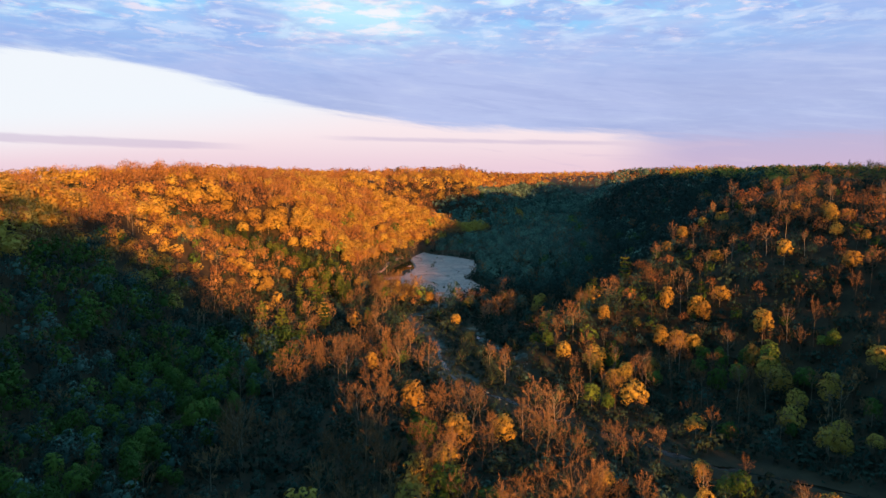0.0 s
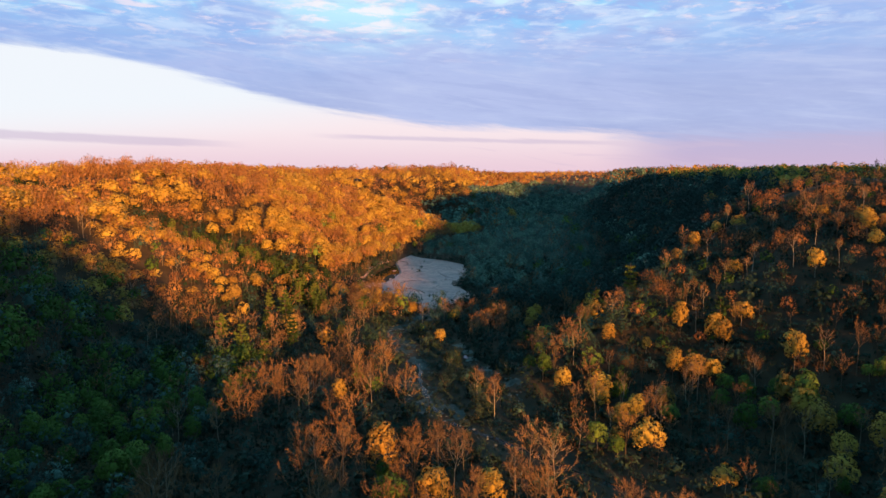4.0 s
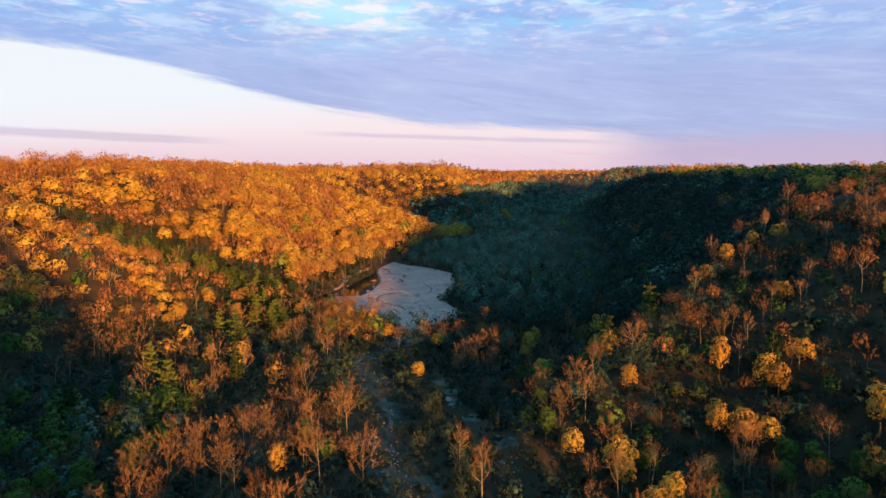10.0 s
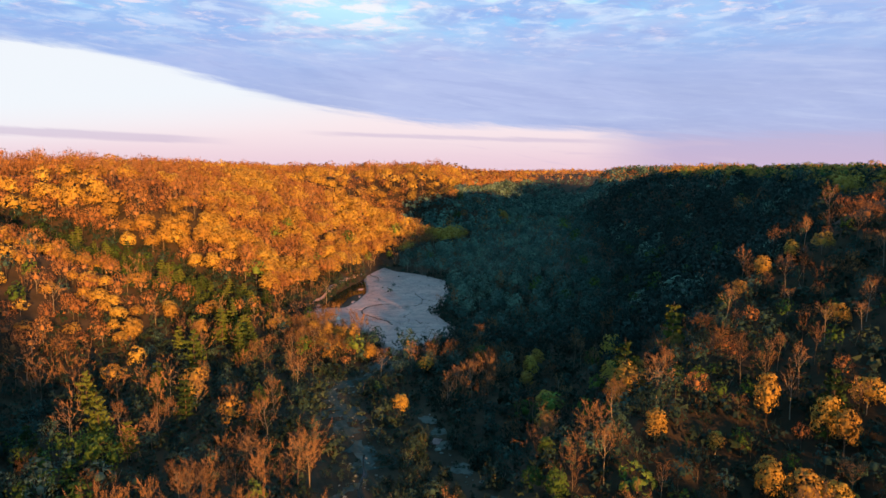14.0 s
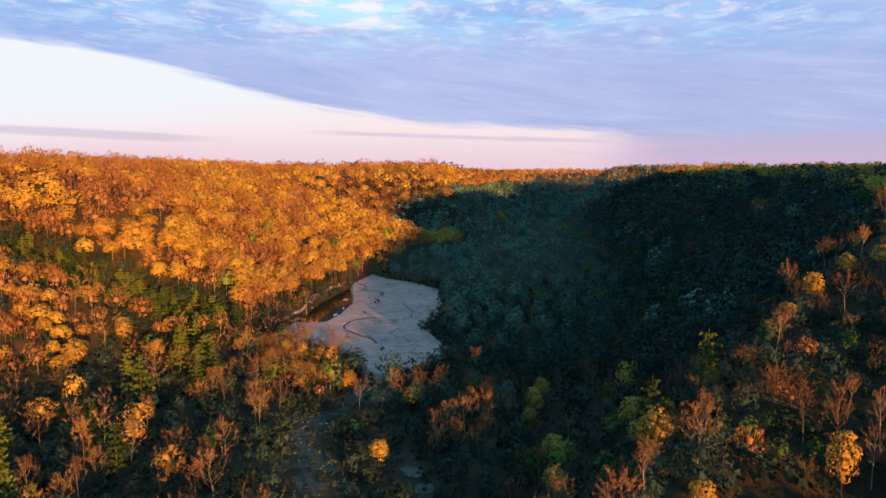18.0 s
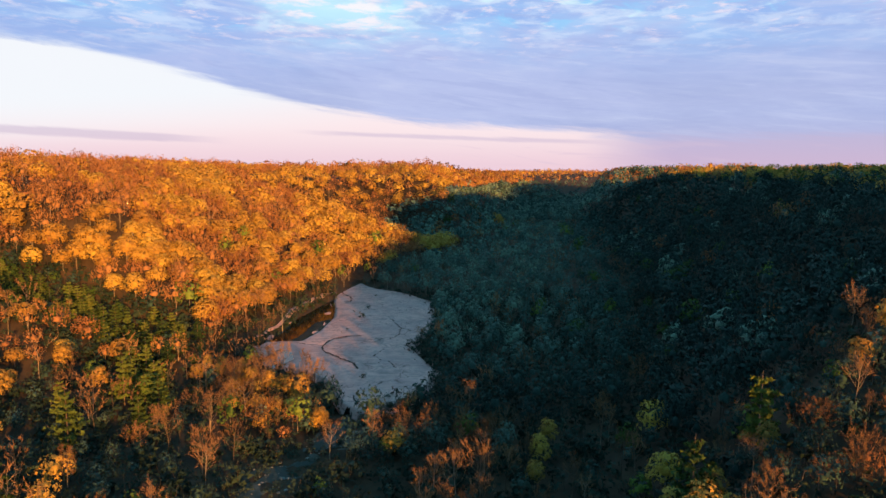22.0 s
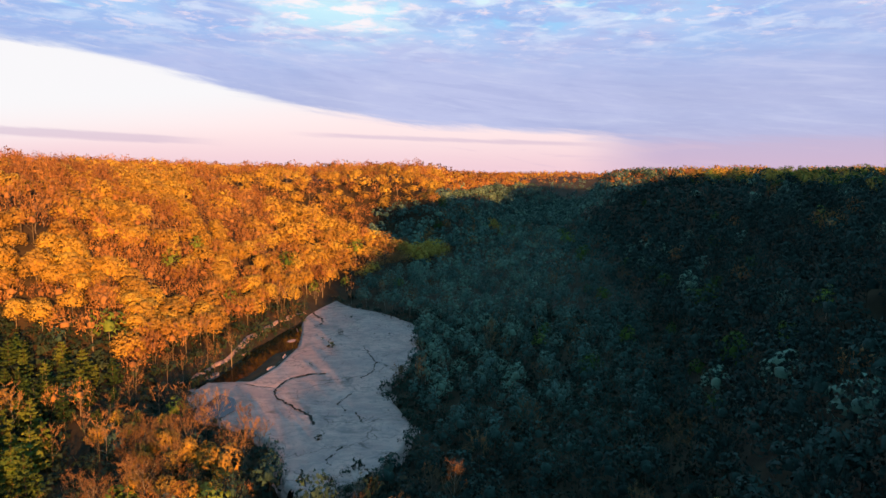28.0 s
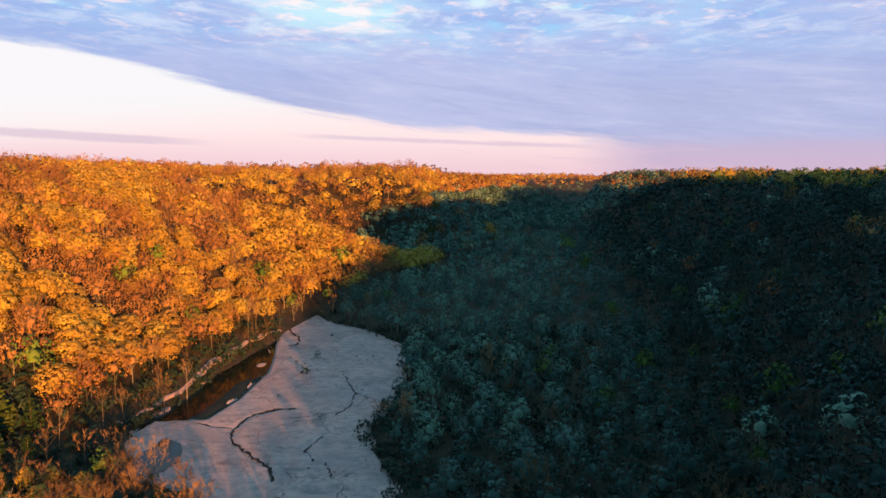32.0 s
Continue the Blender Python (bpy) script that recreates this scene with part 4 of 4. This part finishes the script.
# trees that stand out
for kind, x, y, size, stretch in (("pine_tree", 58, 274, 1.15, 1.05), ("pine_tree", 74, 284, 1.1, 1.1), ("pine_tree", 90, 236, 0.9, 1.1), ("budding_tree", -2.5, 283, 0.62, 0.95), ("bare_tree", 4, 346, 0.56, 0.8), ("bare_tree", -46, 379, 0.6, 0.9), ("bare_tree", -40, 374, 0.5, 0.9), ("bare_tree", -33, 371, 0.55, 0.9), ("bare_tree", -26, 362, 0.5, 0.9), ("bare_tree", -52, 390, 0.6, 0.9),
                                  ("budding_tree", 72, 226, 0.8, 1.2), ("tall_tree", 69, 204, 0.95, 1.0), ("budding_tree", 82, 220, 0.7, 1.2), ("budding_tree", 94, 201, 0.75, 1.2),
                                  ("bare_tree", -20, 244, 0.95, 1.05), ("bare_tree", -30, 196, 1.05, 1.0), ("bare_tree", 27, 260, 0.66, 0.95), ("green_tree", -11, 300, 0.45, 0.9),
                                  ("green_tree", 2, 318, 0.5, 0.9), ("budding_tree", 55, 262, 0.9, 1.2),
                                  ("budding_tree", 95.6, 193.5, 0.9, 1.15), ("budding_tree", 105, 177, 0.9, 1.1), ("budding_tree", 90, 168, 0.8, 1.1), ("budding_tree", 102, 212, 0.9, 1.1), ("budding_tree", 96, 187, 1.0, 1.0),
                                  ("budding_tree", 88, 234, 0.8, 1.3), ("budding_tree", 79.5, 242, 0.8, 1.3), ("budding_tree", 78, 223, 0.95, 1.0), ("budding_tree", 89, 230, 0.75, 1.2),
                                  ("green_tree", -132, 273, 1.1, 1.0), ("green_tree", -107, 212, 0.8, 1.0), ("green_tree", -13, 167, 0.6, 1.0), ("green_tree", 91.7, 450, 0.8, 1.1), ("green_tree", 69.5, 416.5, 0.9, 0.9),
                                  ("green_tree", 121.5, 397, 0.8, 1.3), ("green_tree", 191.4, 500, 1.0, 1.1), ("green_tree", 132, 751, 1.2, 1.0), ("green_tree", 124.6, 665, 1.2, 1.0), ("green_tree", 140.5, 410, 0.9, 1.0),
                                  ("bare_tree", 42.3, 367, 0.9, 1.2), ("bare_tree", 39.5, 445, 0.9, 1.2), ("tall_tree", 46, 240, 0.8, 1.0), ("bare_tree", 41, 236, 0.8, 1.0), ("bare_tree", 58, 249, 0.75, 1.1)):
    put(kind, x, y, size, stretch)
for x, y, size in ((-19.7, 475, 0.75), (-20.5, 456, 0.85), (-25.7, 467, 0.4), (-24, 433, 0.4), (-19, 505, 0.35), (2.5, 405, 0.7), (6, 398, 0.9), (4, 412, 0.6), (-37, 480, 0.5), (-39, 497, 0.6), (-10, 372, 0.5)):
    put("shrub", x, y, size, 1.1)
    spots["shrub"][-1] = spots["shrub"][-1][:2] + (0.2,) + spots["shrub"][-1][3:]
for _ in range(150):
    x, y = RS.uniform(-54, 14), RS.uniform(344, 545)
    if inside([x], [y], SLAB)[0] and wob(x, y, 26, 71) > 0.2:
        spots["shrub"].append((x, y, 0.2, RS.uniform(0, 6.28), RS.uniform(0.10, 0.24), 0.8, RS.uniform(0.2, 1)))
for (x0, y0), (x1, y1) in zip(SLAB[:12], SLAB[1:13]):
    for i in range(int(math.hypot(x1 - x0, y1 - y0) / 1.5)):
        t = (i + RS.uniform(0, 1)) * 1.5 / math.hypot(x1 - x0, y1 - y0)
        x, y = x0 + (x1 - x0) * t - abs(RS.normal(0, 2.6)) * (1 if y0 > 330 else 0) + 1.2, y0 + (y1 - y0) * t + RS.normal(0, 1.6)
        if wob(x, y, 24, 73) > -0.45:
            spots["shrub"].append((x, y, 0.15, RS.uniform(0, 6.28), RS.uniform(0.3, 1.0), RS.uniform(0.8, 1.2), RS.uniform(0.1, 0.9)))
for i in range(26):
    y = 412 + 3.6 * i
    x = float(np.interp(y, [412, 419, 440, 460, 478, 505], [-59, -55.5, -52.5, -52.5, -48.5, -43])) + RS.normal(0, 0.7)
    put("shrub", x, y, RS.uniform(0.5, 1.1), 1.2, RS.uniform(0, 0.4))
for _ in range(70):
    t, d_ = RS.uniform(0, 1), RS.uniform(3, 22)
    x, y = -52 + 42 * t - 0.66 * d_, 384 - 46 * t - 0.75 * d_
    u = RS.uniform()
    put("twiggy_tree" if u < 0.45 else ("budding_tree" if u < 0.7 else ("bare_tree" if u < 0.85 else "pale_tree")), x, y, RS.uniform(0.42, 0.66), RS.uniform(0.8, 1.1))
for _ in range(45):
    x, y = RS.uniform(-14, 34), RS.uniform(316, 338)
    if off_line([x], [y], CREEK)[0] > 5:
        put("pale_tree" if RS.uniform() < 0.7 else "bare_tree", x, y, RS.uniform(0.45, 0.72), 1.0, RS.uniform(0.2, 0.8))
for _ in range(40):
    t = RS.uniform(0, 1)
    x, y = 38 + 60 * t + RS.normal(0, 4), 232 + 60 * t + RS.normal(0, 4)
    put("bare_tree" if RS.uniform() < 0.25 else "pale_tree", x, y, RS.uniform(0.4, 0.58), 1.0, RS.uniform(0.1, 0.6))
# sparse woods beyond the sides
wx_, wy_ = scatter(-330, 330, 85, 330, 11.0)
side_ = np.abs(wx_ - 6) >= 0.86 * np.maximum(wy_, 0) + 30
plant(wx_[side_], wy_[side_], far=True)
# woods added out of view behind and beside the start to throw evening shade
plant(*scatter(-320, 320, -260, 85, 12.0), far=True)

# nearest stretch of the valley: single trees
GROUPS = {"bare_tree": "bare trees of the valley floor", "tall_tree": "slender bare trees of the valley", "budding_tree": "yellow trees of the valley", "green_tree": "green trees of the valley",
          "pine_tree": "pines at the hollow", "shrub": "shrubs along the creek"}
extra = {"shrub": 30}
for kind in KINDS:
    extra.setdefault(kind, 0)
    rows = spots[kind]
    near = [i for i, r in enumerate(rows) if 100 < r[1] < 560]
    home = (lambda r: 0 if r[0] > 0 and r[1] < 300 else min(math.hypot(r[0] + 82, 0.7 * (r[1] - 440)), abs(r[0] - 8) + 0.25 * abs(r[1] - 240) + 20)) if kind == "budding_tree" else (lambda r: 0.2 * abs(r[0] - 40) if r[1] < 215 else abs(r[0] - 8) + 0.25 * abs(r[1] - 240)) if kind == "green_tree" else (lambda r: abs(r[0] - 8) + 0.25 * abs(r[1] - 240))
    near.sort(key=lambda i: home(rows[i]) - (60 if i >= len(rows) - extra[kind] else 0))
    limit = {"tall_tree": 260, "bare_tree": 290, "budding_tree": 295, "green_tree": 120, "pine_tree": 110, "shrub": 240}[kind]
    chosen = set(near[:limit])
    firsts = []
    for pair in KINDS[kind]:
        t = template(kind, pair, LEAF[kind])
        tagged(t, WORDS[kind], kind.replace("_", " ").split()[-1], GROUPS[kind])
        firsts.append(t)
    n = 0
    for i in sorted(chosen):
        x, y, z, turn, size, stretch, tone = rows[i]
        src = firsts[n % len(firsts)]
        m = Matrix.LocRotScale((x, y, z), Euler((0, 0, turn)), None)
        if n < len(firsts):
            src.matrix_basis, src.scale = m, (size, size, size * stretch)
        else:
            src.scale = (size, size, size * stretch)
            copy_thing(src, m)
            r0 = rows[sorted(chosen)[n % len(firsts)]]
            src.scale = (r0[4], r0[4], r0[4] * r0[5])
        n += 1
    spots[kind] = [r for i, r in enumerate(rows) if i not in chosen]

WOOD_WORDS = {
    "bare_tree": "dense leafless hardwoods with reddish twigs on the hillsides", "budding_tree": "hillside woods in young golden yellow leaf",
    "tall_tree": "tall slender leafless woods on the slope",
    "twiggy_tree": "leafless woods with a haze of reddish twigs on the slopes",
    "pale_tree": "shaded woods, grey-green leaves with the shade put into their colour", "green_tree": "scattered fresh green hardwoods in the woods",
    "pine_tree": "dark pines along the side gullies, toned darker for the gully shade", "shrub": "tangled undergrowth between the valley trees",
    "far_bare": "far leafless woods on the plateau", "far_leafy": "far yellow woods on the plateau slopes", "far_pale": "far grey-green woods along the valley, shade put into their leaf colour",
}
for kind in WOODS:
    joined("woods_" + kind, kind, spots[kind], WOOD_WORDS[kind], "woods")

# ---------------------------------------------------------------- the river bed
CRACKS = [[(-17, 424), (-22, 423.5), (-27, 420), (-29.5, 414), (-30, 407), (-27.5, 401), (-25, 398), (-19.5, 392), (-15.5, 388), (-13, 381)],
          [(-39, 516), (-36, 509), (-31.5, 501), (-30.5, 492), (-34, 490)], [(-9, 459), (-5, 447), (-1.5, 437), (-1.7, 426), (-5.5, 418)],
          [(-3, 390), (-0.5, 383)], [(-3.5, 368), (-5, 364), (-6.5, 360), (-4, 357)], [(-11, 356), (-9.5, 350), (-7, 346)], [(-1.5, 437), (4, 432), (8, 430)],
          [(-31, 410), (-36, 411), (-41, 414)], [(-6, 405), (-9, 397), (-5, 389)]]
CLOSED = SLAB + SLAB[:1]


def slab_z(x, y):
    g0 = ground(x, y)
    rim = smooth(off_line(x, y, CLOSED) / 1.2)
    z = 0.25 + 0.02 * wob(x, y, 34, 61) + 0.006 * wob(x, y, 6, 63)
    for i, line in enumerate(CRACKS):
        wide = 0.6 if i == 0 else 0.45
        d = off_line(x + 0.5 * wob(x, y, 5, 64), y + 0.5 * wob(x, y, 6, 65), line)
        z = z - (0.30 if i < 2 else 0.2) * np.exp(-(d / wide) ** 2)
    return (g0 - 0.3) * (1 - rim) + z * rim


def on_slab(c):
    x, y = c[:, 0] + 0.9 * wob(c[:, 0], c[:, 1], 9, 66), c[:, 1] + 0.9 * wob(c[:, 0], c[:, 1], 8, 67)
    return inside(x, y, SLAB)


bed = sheet("rock_slab", np.arange(-60, 19, 0.65), np.arange(338, 555, 0.65), slab_z, ROCK, on_slab)
tagged(bed, "broad pale limestone river bed with winding dark cracks", "rock", kind="structure")


SHALLOW = WATER.copy()
SHALLOW.name = "shallow_water"
SHALLOW.node_tree.nodes["Principled BSDF"].inputs["Specular IOR Level"].default_value = 0.5


def pond(name, poly, z, label, mat=WATER):
    bm = bmesh.new()
    r = np.random.RandomState(len(name) + len(poly))
    pts = []
    for (x0, y0), (x1, y1) in zip(poly, poly[1:] + poly[:1]):
        k = max(2, int(math.hypot(x1 - x0, y1 - y0) / 2.0))
        for i in range(k):
            pts.append((x0 + (x1 - x0) * i / k + r.normal(0, 0.25), y0 + (y1 - y0) * i / k + r.normal(0, 0.25)))
    face = bm.faces.new([bm.verts.new((x, y, z)) for x, y in pts])
    if face.normal.z < 0:
        face.normal_flip()
    bmesh.ops.triangulate(bm, faces=bm.faces[:])
    me = bpy.data.meshes.new(name)
    bm.to_mesh(me)
    bm.free()
    me.materials.append(mat)
    return tagged(new(name, me), label, "water", kind="structure")


pond("water_pool", POOL, -0.72, "still dark pool beside the rock bed mirroring the slope")
pond("water_shallow", [(-48, 392), (-45, 404), (-40, 400), (-37, 391), (-41, 380), (-46, 384)], 0.42, "shallow water film on rock mirroring blue sky", SHALLOW)
pond("water_puddle", [(6.4, 267), (7, 270.5), (9, 271), (9.3, 268), (8, 266.4)], z_at(8, 269) + 0.16, "small puddle mirroring the blue sky", SHALLOW)
pond("water_puddle", [(53.8, 379), (54, 382), (56, 382.6), (56.6, 380), (55.4, 378.4)], z_at(55, 380) + 0.2, "small puddle mirroring the blue sky", SHALLOW)


def ribbon(name, line, half, lift, mat, seed, label, category, cols=5, step_=1.6, gaps=None):
    r = np.random.RandomState(seed)
    P = np.array(line, float)
    seg = np.hypot(*np.diff(P, axis=0).T)
    at = np.concatenate([[0], np.cumsum(seg)])
    t = np.arange(0, at[-1], step_)
    x, y = np.interp(t, at, P[:, 0]), np.interp(t, at, P[:, 1])
    k = np.ones(5) / 5
    x, y = np.convolve(np.pad(x, 2, "edge"), k, "valid"), np.convolve(np.pad(y, 2, "edge"), k, "valid")
    tx, ty = np.gradient(x), np.gradient(y)
    q = np.hypot(tx, ty)
    nx, ny = -ty / q, tx / q
    wl, wr = half * np.clip(1 + 0.8 * wob(t, t * 0, 16, seed), 0.15, 2), half * np.clip(1 + 0.8 * wob(t, t * 0, 12, seed + 1), 0.15, 2)
    V = []
    for j in range(cols):
        s = 2 * j / (cols - 1) - 1
        off = s * np.where(s < 0, wl, wr)
        vx, vy = x + nx * off, y + ny * off
        V.append(np.stack([vx, vy, ground(vx, vy) + (lift if abs(s) < 0.95 else -0.15)], 1))
    V = np.stack(V, 1).reshape(-1, 3)
    F = [(i * cols + j, i * cols + j + 1, (i + 1) * cols + j + 1, (i + 1) * cols + j) for i in range(len(t) - 1) for j in range(cols - 1)]
    if gaps is not None:
        F = [f for f in F if wob(V[f[0]][0], V[f[0]][1], 8, seed + 5) + 0.6 * wob(V[f[0]][0], V[f[0]][1], 19, seed + 6) > gaps]
    return tagged(new(name, mesh_from(name, V, F, [mat], flat=False)), label, category, kind="structure")


def crack_bed(line, half, seed):
    r = np.random.RandomState(seed)
    P = np.array(line, float)
    at = np.concatenate([[0], np.cumsum(np.hypot(*np.diff(P, axis=0).T))])
    t = np.arange(0, at[-1], 0.9)
    x, y = np.interp(t, at, P[:, 0]) + r.normal(0, 0.25, len(t)), np.interp(t, at, P[:, 1]) + r.normal(0, 0.25, len(t))
    tx, ty = np.gradient(x), np.gradient(y)
    q = np.hypot(tx, ty)
    half = half * r.uniform(0.3, 1.5, len(t))
    V = np.concatenate([np.stack([x - ty / q * half, y + tx / q * half, 0 * x + 0.2], 1), np.stack([x + ty / q * half, y - tx / q * half, 0 * x + 0.2], 1)])
    n = len(t)
    F = [(i + n, i + n + 1, i + 1, i) for i in range(n - 1)]
    return tagged(new("crack_bed", mesh_from("crack_bed", V, F, [WET])), "wet dark floor of a winding rock crack", "rock", kind="structure")


for k_, line in enumerate(CRACKS):
    crack_bed(line, 0.42 if k_ < 2 else 0.24, 500 + k_)
ribbon("creek_bed", CREEK[:8], 4.6, 0.10, GRAVEL, 81, "pale gravel and ledges along the creek", "gravel", cols=9, step_=0.9, gaps=-0.25)
ribbon("creek_water", [(-10, 262), (-9, 250), (-8.5, 238), (-5, 226), (-4, 219), (0, 209)], 1.4, 0.17, WATER, 83, "narrow creek winding between gravel bars", "water", cols=3)
ribbon("creek_water", CREEK[7:], 2.0, 0.14, WATER, 87, "narrow shaded creek between the trees", "water", cols=3)
ribbon("pool_bank", [(-60, 408), (-58.5, 418), (-55, 440), (-54, 460), (-50.5, 480), (-45, 500), (-41, 512)], 0.7, 0.4, ROCK, 95, "pale worn rock bank along the dark pool", "rock")
ribbon("dry_channel", TRACK, 2.4, 0.12, SILT, 85, "dry pale gravel channel through the brush", "gravel", cols=9, step_=0.8, gaps=0.1)

# stones strewn over the gravel
SV, SF, n_ = [], [], 0
for _ in range(260):
    line, reach_ = (CREEK[:9], 4.5) if RS.uniform() < 0.8 else (TRACK, 2.0)
    i = RS.randint(len(line) - 1)
    t = RS.uniform()
    x, y = line[i][0] + t * (line[i + 1][0] - line[i][0]) + RS.normal(0, reach_ * 0.6), line[i][1] + t * (line[i + 1][1] - line[i][1]) + RS.normal(0, reach_ * 0.6)
    v = BALL_V * RS.uniform(0.7, 1.2, (len(BALL_V), 1)) * np.array([1, RS.uniform(0.6, 1), 0.45]) * min(1.5, 0.12 + RS.exponential(0.15))
    SV.append(v + np.array([x, y, z_at(x, y) + 0.15]))
    SF.append(np.array(BALL_F) + n_)
    n_ += len(v)
tagged(new("stones", mesh_from("stones", np.concatenate(SV), np.concatenate(SF), [GRAVEL])), "grey stones strewn along the creek gravel", "stones", kind="stuff")

# flat ledges along the bank of the pool
for i, (x, y, a, b, turn) in enumerate(((-55.2, 424, 4.0, 1.3, 72), (-52.2, 450, 3.0, 1.1, 84), (-38.2, 468, 2.6, 1.4, 80))):
    r = np.random.RandomState(400 + i)
    bm = bmesh.new()
    rim = [(a * math.cos(k * 0.6283) * r.uniform(0.8, 1.15), b * math.sin(k * 0.6283) * r.uniform(0.75, 1.2)) for k in range(10)]
    low_ = [bm.verts.new((u * 1.05, v * 1.08, -1.4)) for u, v in rim]
    mid_ = [bm.verts.new((u, v, 0.32 + r.uniform(-0.05, 0.05))) for u, v in rim]
    top_ = [bm.verts.new((u * 0.86, v * 0.82, 0.5 + r.uniform(-0.04, 0.04))) for u, v in rim]
    for p, q in ((low_, mid_), (mid_, top_)):
        for k in range(10):
            bm.faces.new((p[k], p[(k + 1) % 10], q[(k + 1) % 10], q[k]))
    bm.faces.new(top_)
    me = bpy.data.meshes.new("rock_ledge")
    bm.to_mesh(me)
    bm.free()
    me.materials.append(ROCK)
    o = new("rock_ledge", me)
    o.matrix_basis = pose(x, y, -1.02, 0, 0, turn)
    tagged(o, "low flat limestone ledge at the edge of the pool", "rock", "ledges along the pool")
